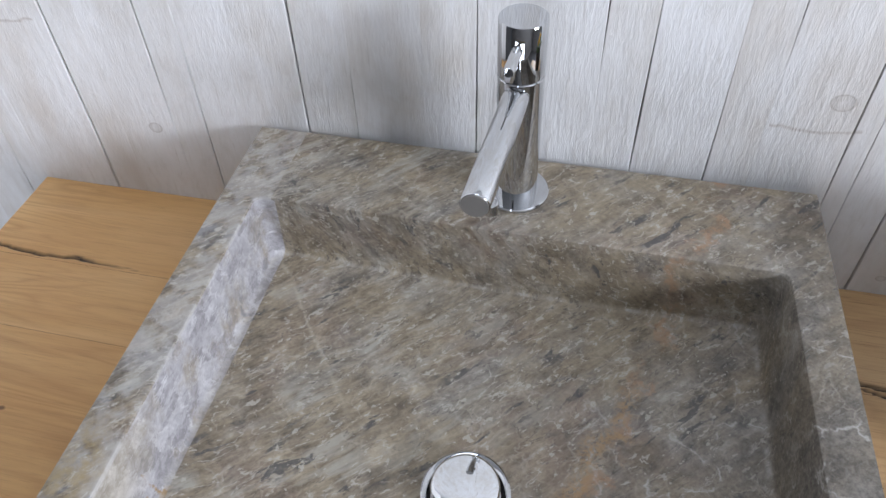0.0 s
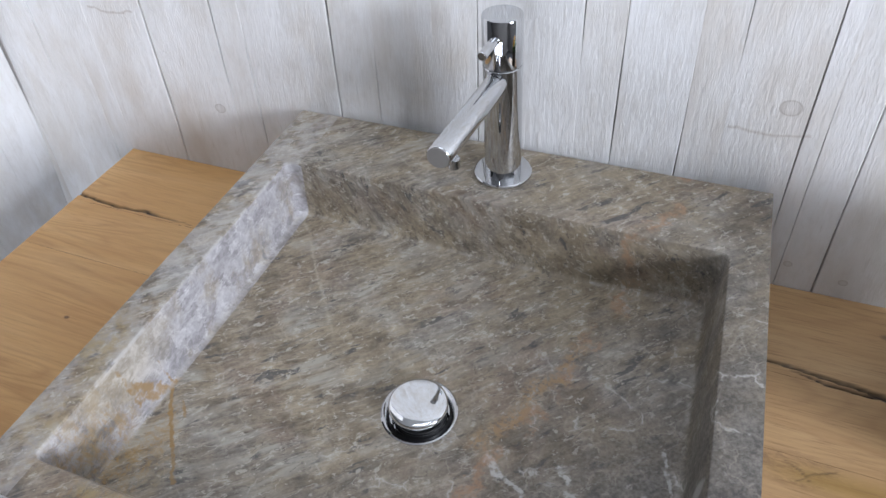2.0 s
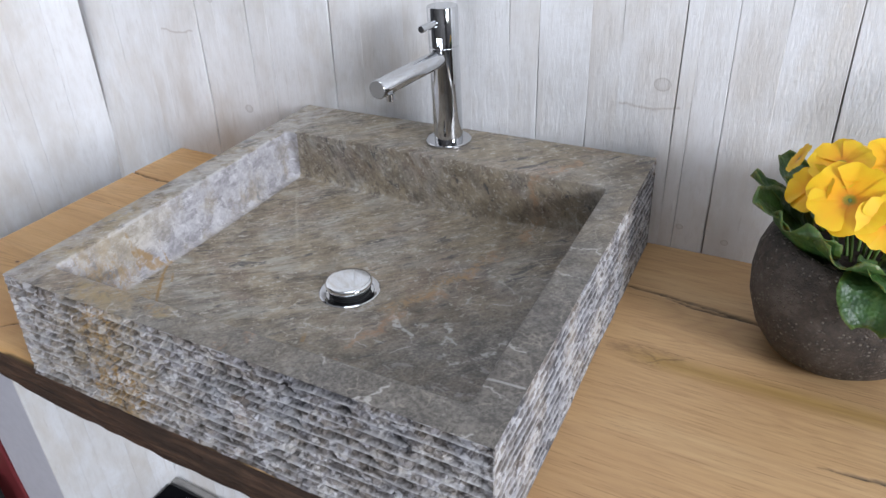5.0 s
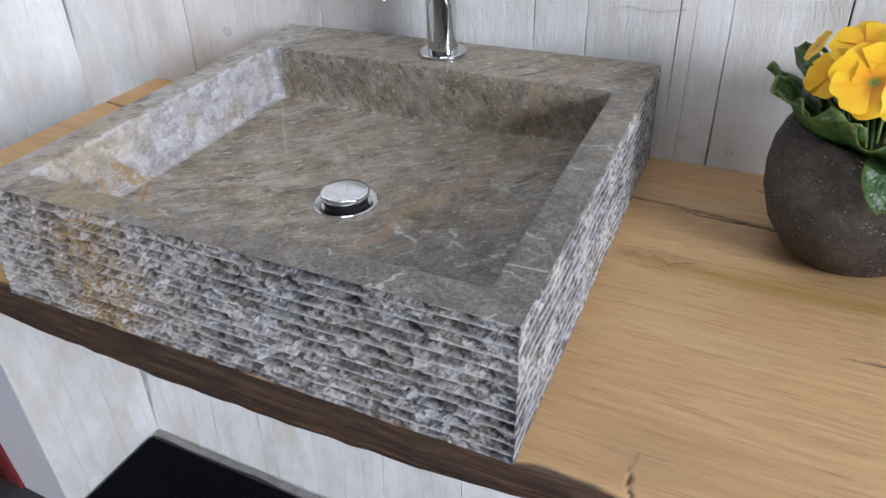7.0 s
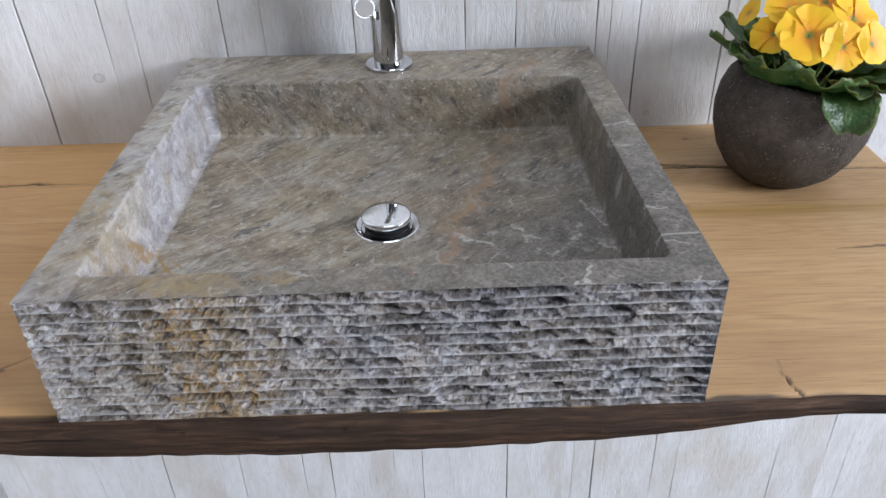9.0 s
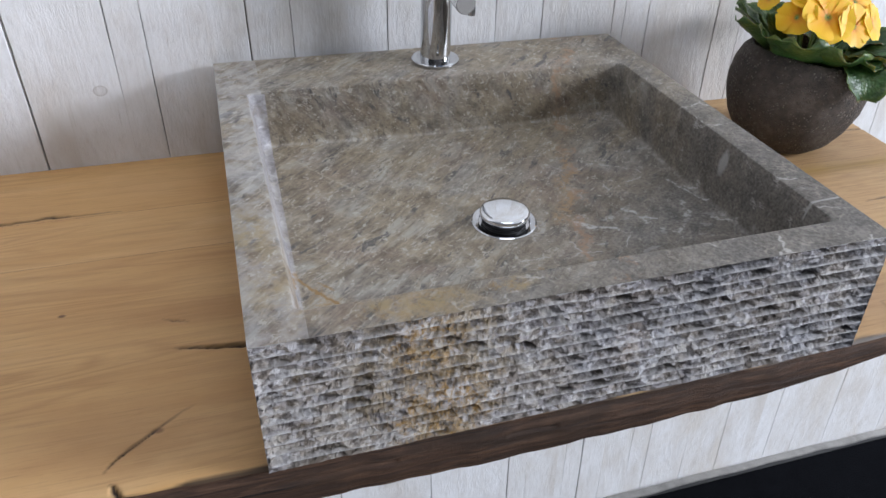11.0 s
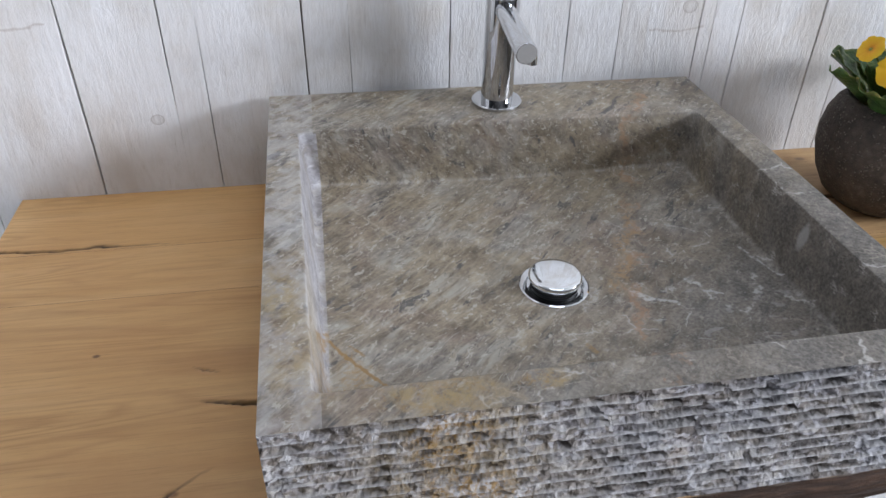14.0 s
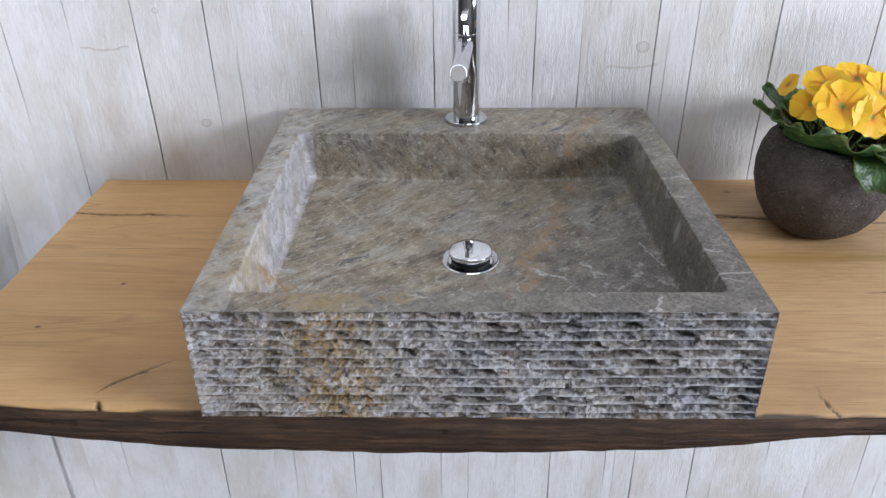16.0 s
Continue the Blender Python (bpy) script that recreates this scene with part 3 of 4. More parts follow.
PALEWOOD = plain_material("pale_timber", (0.42, 0.27, 0.15), 0.6, 50, 0.3)
RUBBER = plain_material("black_rubber", (0.012, 0.012, 0.013), 0.5, 90, 0.1)
SOIL = plain_material("potting_soil", (0.03, 0.02, 0.013), 0.95, 120, 0.4, 1.0, 0.004)
STEM = plain_material("pale_green_stem", (0.16, 0.26, 0.07), 0.5, 60, 0.2)
SEAM = plain_material("dark_seam", (0.30, 0.26, 0.23), 0.9, 60, 0.2)

# ---- mesh helpers ----


def mesh_of(name, verts, faces, material, smooth=True, attributes=None):
    me = bpy.data.meshes.new(name)
    me.from_pydata([tuple(v) for v in verts], [], [tuple(f) for f in faces])
    me.materials.append(material)
    me.polygons.foreach_set("use_smooth", [smooth] * len(me.polygons))
    for k, v in (attributes or {}).items():
        a = me.attributes.new(k, "FLOAT", "POINT")
        a.data.foreach_set("value", np.asarray(v, dtype=np.float32))
    me.update()
    return me


def placed(name, me, parent=None, label=""):
    """An object whose mesh is given in the coordinates of the world."""
    ob = new(name, me)
    if parent:
        ob.parent = parent
        if not parent.parent:
            ob.matrix_parent_inverse = Matrix.Translation(-parent.location)
    return tagged(ob, label)


def part(name, bm, material, parent=None, label="", smooth=False):
    me = bpy.data.meshes.new(name)
    bm.to_mesh(me)
    bm.free()
    me.materials.append(material)
    me.polygons.foreach_set("use_smooth", [smooth] * len(me.polygons))
    return placed(name, me, parent, label)


def base(name, place, label, category, group="", kind=""):
    ob = new(name)
    ob.empty_display_size = 0.05
    ob.location = place
    return tagged(ob, label, category, group, kind)


def box(lo, hi, bevel=0.0, shear=0.0):
    bm = bmesh.new()
    bmesh.ops.create_cube(bm, size=1.0)
    for v in bm.verts:
        v.co = Vector([lo[i] + (v.co[i] + 0.5) * (hi[i] - lo[i]) for i in range(3)])
    if bevel:
        bmesh.ops.bevel(bm, geom=bm.edges[:], offset=bevel, segments=1, affect="EDGES")
    return bm


def lathe(profile, centre, axis="z", n=48, closed=True):
    """A turned form from (radius, height) pairs, standing at the centre; axis y turns it towards the front."""
    bm = bmesh.new()
    rings = []
    for r, h in profile:
        ring = []
        for i in range(n):
            a = 2 * math.pi * i / n
            p = Vector((r * math.cos(a), r * math.sin(a), h))
            if axis == "y":
                p = Vector((p.x - 0.065 * p.z, -p.z, p.y))
            ring.append(bm.verts.new(p + Vector(centre)))
        rings.append(ring)
    for a, b in zip(rings, rings[1:]):
        for i in range(n):
            bm.faces.new((a[i], a[(i + 1) % n], b[(i + 1) % n], b[i]))
    if closed:
        bm.faces.new(rings[0][::-1])
        bm.faces.new(rings[-1])
    bmesh.ops.recalc_face_normals(bm, faces=bm.faces[:])
    for f in bm.faces:
        f.smooth = True
    return bm


def turned(name, profile, centre, material, parent, axis="z", label="", n=48):
    bm = lathe(profile, centre, axis, n)
    ob = part(name, bm, material, parent, label, smooth=True)
    ob.data.set_sharp_from_angle(angle=radians(38))
    return ob


def lattice_noise(shape_s, shape_t, s, t, seed):
    """Smooth value noise on a plane, from a seeded lattice."""
    rng = np.random.default_rng(seed)
    lat = rng.random((512, 512))
    u, v = s / shape_s, t / shape_t
    i, j = np.floor(u).astype(int), np.floor(v).astype(int)
    fu, fv = u - i, v - j
    fu, fv = fu * fu * (3 - 2 * fu), fv * fv * (3 - 2 * fv)
    q = lambda a, b: lat[(i + a) % 512, (j + b) % 512]
    return (q(0, 0) * (1 - fu) + q(1, 0) * fu) * (1 - fv) + (q(0, 1) * (1 - fu) + q(1, 1) * fu) * fv - 0.5


def grid_faces(nu, nv, flip=False):
    f = []
    for j in range(nv - 1):
        for i in range(nu - 1):
            a = j * nu + i
            q = (a, a + 1, a + nu + 1, a + nu)
            f.append(q[::-1] if flip else q)
    return f


# ---- room ----
FLOOR_Z, LEAN, TOP = -0.09, 0.05, 0.80


def wall_y(z):
    return LEAN * (z - 0.92) - 0.045 * max(0.0, 0.8 - z)


def room_box(name, lo, hi, material, label, category):
    return tagged(part(name, box(lo, hi), material), label, category, kind="structure")


room_box("floor", (-2.6, -3.6, FLOOR_Z - 0.1), (3.6, 0.3, FLOOR_Z), FLOOR, "dark grey smooth showroom floor", "floor")
room_box("wall_north", (-2.6, 0.16, FLOOR_Z), (3.6, 0.28, 3.2), WHITE, "white plastered wall behind the panelling", "wall")
room_box("wall_west", (-2.7, -3.6, FLOOR_Z), (-2.6, 0.3, 3.2), FLOOR, "dark wall of the store beyond the partition", "wall")


def wall_with_window(name, axis, at, span, opening, label, material, category="wall"):
    """A sheet 0.1 m thick with a hole; span and opening: (from, to, low, high) in its plane; it stands across the axis."""
    a0, a1, z0, z1 = span
    b0, b1, c0, c1 = opening
    bm = bmesh.new()
    for p0, p1, q0, q1 in ((a0, b0, z0, z1), (b1, a1, z0, z1), (b0, b1, z0, c0), (b0, b1, c1, z1)):
        lo, hi = {"x": ((at, p0, q0), (at + 0.1, p1, q1)), "y": ((p0, at, q0), (p1, at + 0.1, q1)), "z": ((p0, q0, at), (p1, q1, at + 0.1))}[axis]
        piece = box(lo, hi)
        me = bpy.data.meshes.new("piece")
        piece.to_mesh(me)
        piece.free()
        bm.from_mesh(me)
    return tagged(part(name, bm, material), label, category, kind="structure")


# the ceiling's opening is made up, to let the overhead fill through
wall_with_window("ceiling", "z", 3.2, (-2.6, 3.6, -3.6, 0.3), (-0.35, 0.85, -1.1, -0.15), "plain grey-white ceiling, unseen, with an opening added for the overhead fill", CEIL, "ceiling")
wall_with_window("wall_east", "x", 3.5, (-3.6, 0.3, FLOOR_Z, 3.2), (-2.3, -0.9, 1.45, 2.65), "dim grey wall with a broad window", DUSK)
wall_with_window("wall_south", "y", -3.5, (-2.6, 3.6, FLOOR_Z, 3.2), (-1.45, 0.95, -0.05, 0.7), "dim grey wall with a broad window", DUSK)

# the panelled back wall: planks of uneven width, some joints wide and dark
back = tagged(part("wall_panelling", box((-0.85, 0.115, FLOOR_Z), (1.98, 0.15, 2.45)), SEAM), "whitewashed vertical plank panelling with dark joints", "wall", kind="structure")
JOINTS = [-0.90, -0.742, -0.664, -0.60, -0.566, -0.470, -0.432, -0.366, -0.328, -0.254, -0.2105, -0.159, -0.089, -0.040, 0.012, 0.066, 0.105, 0.170, 0.208, 0.276, 0.293, 0.330, 0.380, 0.443, 0.485, 0.58]
while JOINTS[-1] < 1.9:
    JOINTS.append(JOINTS[-1] + random.choice((0.04, 0.055, 0.07, 0.09)))
WIDE = {-0.470: 0.0012, -0.2105: 0.0012, 0.330: 0.0013, -0.366: 0.0006, 0.066: 0.0006, 0.170: 0.0007, -0.566: 0.0005, 0.443: 0.0006, 0.58: 0.0006}


def plank_mesh(x0, x1, g0, g1, lift):
    """One upright plank, leaning with the wall, with eased edges."""
    z0, z1 = FLOOR_Z, 2.45
    n = 24
    verts, faces = [], []
    for k in range(n + 1):
        z = z0 + (z1 - z0) * k / n
        y = wall_y(z) - lift
        wob = 0.0008 * math.sin(z * 9 + x0 * 40) + 0.0003 * math.sin(z * 31 + x0 * 90)
        a, b = x0 + g0 / 2 + wob, x1 - g1 / 2 + wob
        ea, eb = 0.0002 + g0 * 0.5, 0.0002 + g1 * 0.5
        verts += [(a, y + 0.012, z), (a, y + ea, z), (a + ea, y, z), (b - eb, y, z), (b, y + eb, z), (b, y + 0.012, z)]
    for k in range(n):
        for i in range(5):
            p = k * 6 + i
            faces.append((p, p + 1, p + 7, p + 6))
    return mesh_of("plank", verts, faces, LIME, smooth=False)


def gap(x):
    return WIDE.get(x, 0.00022)


for x0, x1 in zip(JOINTS, JOINTS[1:]):
    placed("plank", plank_mesh(x0, x1, gap(x0), gap(x1), random.uniform(0, 0.00025)), back)
# boards' backing follows the lean
backing = mesh_of("backing", [(x, wall_y(z) + 0.008, z) for z in (FLOOR_Z, 0.8, 2.45) for x in (-0.85, 1.98)], [(0, 1, 3, 2), (2, 3, 5, 4)], SEAM, False)
placed("backing", backing, back)

# the short partition at the end of the panelling
WEST_TOP, WEST_FOOT, WEST_END = -0.737, -0.80, -0.342


def west_x(z):
    return WEST_FOOT + (WEST_TOP - WEST_FOOT) * (z + 0.1) / 1.1


def partition():
    z0, z1 = FLOOR_Z, 2.45
    v = []
    for z in (z0, z1):
        x = west_x(z)
        v += [(x - 0.004, WEST_END, z), (x - 0.004, wall_y(z) + 0.01, z), (x - 0.165, wall_y(z) + 0.01, z), (x - 0.165, WEST_END, z)]
    f = [(0, 1, 5, 4), (1, 2, 6, 5), (2, 3, 7, 6), (3, 0, 4, 7), (3, 2, 1, 0), (4, 5, 6, 7)]
    ob = placed("wall_partition", mesh_of("wall_partition", v, f, GREY, False))
    tagged(ob, "short partition faced with whitewashed planks, grey end", "wall", kind="structure")
    ys = [WEST_END]
    for w in (0.052, 0.038, 0.066, 0.04, 0.071):
        ys.append(ys[-1] + w)
    ys.append(0.0)
    for a, b in zip(ys, ys[1:]):
        verts, faces = [], []
        g, e = 0.00015, 0.0005
        for z in (z0, 0.8, z1):
            x = west_x(z)
            hi = min(b, wall_y(z)) if b == 0.0 else b - g
            verts += [(x - 0.004, a + g, z), (x - e, a + g, z), (x, a + g + e, z), (x, hi - e, z), (x - e, hi, z), (x - 0.004, hi, z)]
        for k in range(2):
            for i in range(5):
                p = k * 6 + i
                faces.append((p, p + 1, p + 7, p + 6))
        placed("plank", mesh_of("plank", verts, faces, LIME, False), ob)
    return ob


partition()
edge = west_x(0.2) - 0.165
tagged(part("red_panel", box((edge - 0.12, WEST_END - 0.006, FLOOR_Z), (edge - 0.006, WEST_END + 0.05, 2.1), 0.003), RED), "dark red painted upright panel beside the partition", "panel")
tagged(part("timber_block", box((-1.6, -0.66, FLOOR_Z), (-0.99, -0.39, 0.085), 0.006), PALEWOOD), "pale sawn timber block on the dark floor", "timber")

# grey strip along the foot of the panelling, and the black mat
strip = box((-0.80, -0.108, FLOOR_Z), (1.9, wall_y(FLOOR_Z) - 0.0005, FLOOR_Z + 0.006), 0.002)
bmesh.ops.subdivide_edges(strip, edges=[e for e in strip.edges if e.calc_length() > 1], cuts=120)
for v in strip.verts:
    v.co.y += 0.006 * noise.noise(v.co * 9) if v.co.y < -0.09 else 0
    v.co.z += 0.002 * noise.noise(v.co * 14)
tagged(part("trim", strip, SCREED), "rough grey cement strip along the wall's foot", "skirting", kind="structure")
mat_bm = box((-0.79, -1.3, FLOOR_Z), (1.7, -0.118, FLOOR_Z + 0.014), 0.004)
tagged(part("floor_mat", mat_bm, BLACK), "large black felt mat on the floor", "mat")

# ---- the oak board ----
FRONT = [(-0.572, -0.501), (-0.456, -0.510), (-0.367, -0.515), (-0.25, -0.5185), (0.05, -0.520), (0.2, -0.519), (0.318, -0.5155), (0.41, -0.513), (0.47, -0.516), (0.632, -0.508)]
THICK = [(-0.572, 0.032), (-0.436, 0.036), (-0.275, 0.0445), (-0.06, 0.048), (0.1, 0.042), (0.25, 0.036), (0.36, 0.024), (0.46, 0.021), (0.632, 0.02)]
BOARD_W, BOARD_E = -0.570, 0.630


def along(table, x):
    return np.interp(x, [a for a, _ in table], [b for _, b in table])


# cracks: places along each and the half width there
CRACKS = [
    [(-0.575, -0.114, 0.0016), (-0.53, -0.121, 0.0013), (-0.49, -0.1225, 0.0012), (-0.455, -0.121, 0.0010), (-0.38, -0.1235, 0.0003)],
    [(-0.47, -0.119, 0.0002), (-0.455, -0.1185, 0.0009), (-0.435, -0.119, 0.0002)],
    [(0.26, -0.112, 0.0012), (0.32, -0.1165, 0.0013), (0.37, -0.1215, 0.0015), (0.42, -0.130, 0.0021), (0.5, -0.137, 0.0017), (0.64, -0.145, 0.0012)],
    [(0.315, -0.120, 0.0003), (0.345, -0.126, 0.0012), (0.38, -0.128, 0.0012), (0.41, -0.130, 0.0006)],
    [(-0.319, -0.367, 0.0003), (-0.294, -0.372, 0.0014), (-0.25, -0.379, 0.0026)],
    [(-0.302, -0.438, 0.0002), (-0.333, -0.460, 0.0007), (-0.353, -0.475, 0.0008), (-0.361, -0.482, 0.0007), (-0.367, -0.491, 0.0003)],
    [(-0.361, -0.503, 0.0006), (-0.357, -0.512, 0.0018), (-0.352, -0.526, 0.0026)],
    [(0.359, -0.474, 0.0003), (0.358, -0.490, 0.0006), (0.361, -0.506, 0.0007), (0.368, -0.515, 0.0008), (0.39, -0.519, 0.0010)],
    [(0.485, -0.311, 0.0002), (0.51, -0.309, 0.0010), (0.54, -0.306, 0.0011), (0.58, -0.303, 0.0002)],
    [(0.315, -0.222, 0.0003), (0.328, -0.228, 0.0004), (0.335, -0.236, 0.0003)],
    [(0.325, -0.238, 0.0003), (0.34, -0.226, 0.0004), (0.355, -0.220, 0.0003)],
    [(-0.33, -0.325, 0.0002), (-0.318, -0.330, 0.0006), (-0.306, -0.334, 0.0002)],
]


def crack_depth(x, y):
    depth = np.zeros_like(x)
    dirt = np.zeros_like(x)
    wob = 0.0016 * lattice_noise(0.008, 0.008, x + 2, y + 2, 5)
    for line in CRACKS:
        for (x0, y0, w0), (x1, y1, w1) in zip(line, line[1:]):
            dx, dy = x1 - x0, y1 - y0
            s = np.clip(((x - x0) * dx + (y - y0) * dy) / (dx * dx + dy * dy), 0, 1)
            d = np.hypot(x - x0 - s * dx, y + wob - y0 - s * dy)
            w = w0 + (w1 - w0) * s
            depth = np.maximum(depth, np.clip(1.5 - d / w, 0, 1) * np.minimum(0.006, w * 4))
            dirt = np.maximum(dirt, np.clip(1.55 - d / (w + 0.0004), 0, 1) * np.clip(w / 0.0008, 0.25, 1))
    return depth, dirt


board = base("oak_board", (0.03, -0.26, TOP - 0.05), "thick oiled oak board with a dark live edge", "shelf")


def board_plank(y_back, y_front):
    """y_front None: it runs to the live edge."""
    nu = 520
    xs = np.linspace(BOARD_W, BOARD_E, nu)
    front = along(FRONT, xs) + 0.0016 * lattice_noise(0.02, 1, xs + 3, xs * 0, 8) if y_front is None else np.full(nu, y_front)
    nv = max(8, int((y_back - front.min()) / 0.0017))
    v = np.linspace(0, 1, nv)
    x = np.repeat(xs[None], nv, 0)
    y = y_back + (front[None] - y_back) * v[:, None]
    depth, dirt = crack_depth(x, y)
    z = TOP - depth + 0.0003 * lattice_noise(0.05, 0.03, x + 2, y + 2, 3)
    # eased edges
    edge = np.minimum(x - BOARD_W, BOARD_E - x)
    if y_front is None:
        edge = np.minimum(edge, (y - front[None]) * 0.6)
    z -= 0.003 * np.clip(1 - edge / 0.004, 0, 1) ** 2
    if y_front is None:
        rim = (y - front[None]) + 0.006 * lattice_noise(0.03, 1, x + 3, x * 0, 41)
        dirt = np.maximum(dirt, 0.9 * np.clip(1.6 - rim / 0.0020, 0, 1))
    verts = list(zip(x.ravel(), y.ravel(), z.ravel()))
    faces = grid_faces(nu, nv, True)
    d = list(dirt.ravel())
    # the two ends
    for i in (0, nu - 1):
        start = len(verts)
        for k in range(nv):
            a = verts[k * nu + i]
            verts.append((a[0], a[1], a[2]))
            verts.append((a[0], a[1], TOP - 0.02))
            d += [0.0, 0.0]
        for k in range(nv - 1):
            p = start + 2 * k
            q = (p, p + 1, p + 3, p + 2)
            faces.append(q if i == 0 else q[::-1])
    return placed("plank", mesh_of("plank", verts, faces, OAK, True, {"dirt": d}), board)


board_plank(-0.008, -0.1275)
board_plank(-0.1278, -0.2145)
board_plank(-0.2148, None)


def live_edge():
    nu, nv = 420, 22
    xs = np.linspace(BOARD_W, BOARD_E, nu)
    yf = along(FRONT, xs) + 0.0016 * lattice_noise(0.02, 1, xs + 3, xs * 0, 8)
    th = along(THICK, xs) + 0.0015 + 0.0012 * lattice_noise(0.16, 1, xs + 3, xs * 0, 11)
    v = np.linspace(0, 1, nv)
    x = np.repeat(xs[None], nv, 0)
    z = TOP - 0.0025 - th[None] * v[:, None]
    bulge = 0.004 * np.sin(v * math.pi)[:, None] + 0.0022 * lattice_noise(0.14, 0.014, x + 3, z, 21) + 0.0022 * lattice_noise(0.03, 0.004, x + 3, z, 22) * np.sin(v * math.pi)[:, None]
    groove = 0.004 * np.clip(1 - np.abs(v[:, None] - 0.55 - 0.5 * lattice_noise(0.2, 1, x + 3, x * 0, 31)) / 0.06, 0, 1) * (lattice_noise(0.09, 1, x + 3, x * 0, 32) > -0.05)
    y = yf[None] - bulge * np.clip(v[:, None] * 6, 0, 1) + groove
    verts = list(zip(x.ravel(), y.ravel(), z.ravel()))
    faces = grid_faces(nu, nv, True)
    # underside, back and bottom
    s = len(verts)
    low = z[-1]
    verts += [(a, b + 0.03, c - 0.004) for a, b, c in zip(xs, yf, low)]
    verts += [(a, -0.008, TOP - 0.048) for a in xs]
    verts += [(a, -0.008, TOP - 0.004) for a in xs]
    last = (nv - 1) * nu
    for a, b in ((last, s), (s, s + nu), (s + nu, s + 2 * nu)):
        faces += [(b + i, b + i + 1, a + i + 1, a + i) for i in range(nu - 1)]
    for i, flip in ((0, False), (nu - 1, True)):
        ring = [k * nu + i for k in range(nv)] + [s + i, s + nu + i, s + 2 * nu + i]
        faces.append(ring[::-1] if not flip else ring)
    placed("live_edge", mesh_of("live_edge", verts, faces, BARK, True), board, "dark brown weathered live edge")


live_edge()

# ---- the stone sink ----
RIM = 0.92
OUT = [(-0.249, -0.513), (0.282, -0.510), (0.265, -0.012), (-0.257, -0.010)]
INN = [(-0.214, -0.482), (0.248, -0.478), (0.2345, -0.110), (-0.2235, -0.106)]
DRAIN = (0.0127, -0.3065)


def rounded_loop(quad, radius, per=46, inset=0.0):
    """Points round a quad with rounded corners, per points a side, from the middle of each corner."""
    pts = []
    c = [Vector(q) for q in quad]
    mid = sum(c, Vector((0, 0))) / 4
    c = [p + (mid - p).normalized() * inset * 1.414 for p in c]
    for k in range(4):
        a, b = c[k], c[(k + 1) % 4]
        prev, nxt = c[k - 1], c[(k + 2) % 4]
        d = (b - a).normalized()
        da = (prev - a).normalized()
        db = (nxt - b).normalized()
        arc = 8
        ca = a + (d + da) * radius
        cb = b + (d * -1 + db) * radius
        for i in range(arc):
            t = math.radians(45 * i / arc)
            p = ca - d * radius * math.sin(math.pi / 4 - t + 0) - da * radius * math.cos(math.pi / 4 - t)
            pts.append(p)
        n = per - 2 * arc
        p0, p1 = ca - da * radius, cb - db * radius
        for i in range(n):
            pts.append(p0.lerp(p1, i / (n - 1)))
        for i in range(1, arc + 1):
            t = math.radians(45 * i / arc)
            pts.append(cb + d * radius * math.sin(t) - db * radius * math.cos(t))
    return pts


def row_chips(length, seed):
    """Sawn ridges with split stone between: per row, where each chip ends, how deep it is and how it slants."""
    rng = np.random.default_rng(seed)
    rows = []
    for r in range(13):
        cuts = np.cumsum(rng.uniform(0.007, 0.024, 120))
        rows.append((cuts, 0.0004 + 0.0215 * rng.random(121) ** 2.0, rng.uniform(-0.25, 0.25, 121), rng.uniform(0.0, 1.0, 121)))
    return rows


def facets(s, t, cell_s, cell_t, seed):
    """Small flat breaks, each with a height of its own (-0.5 to 0.5) and a slant."""
    rng = np.random.default_rng(seed)
    js, jt, high, ts, tt = rng.random((5, 256, 256))
    i, j = np.floor(s / cell_s).astype(int), np.floor(t / cell_t).astype(int)
    best, value = np.full(s.shape, 9.0), np.zeros(s.shape)
    for di in (-1, 0, 1):
        for dj in (-1, 0, 1):
            a, b = (i + di) % 256, (j + dj) % 256
            ds, dt = s / cell_s - (i + di + js[a, b]), t / cell_t - (j + dj + jt[a, b])
            d = ds * ds + dt * dt
            near = d < best
            best = np.where(near, d, best)
            value = np.where(near, high[a, b] - 0.5 + (ts[a, b] - 0.5) * 1.3 * ds + (tt[a, b] - 0.5) * 1.3 * dt, value)
    return value


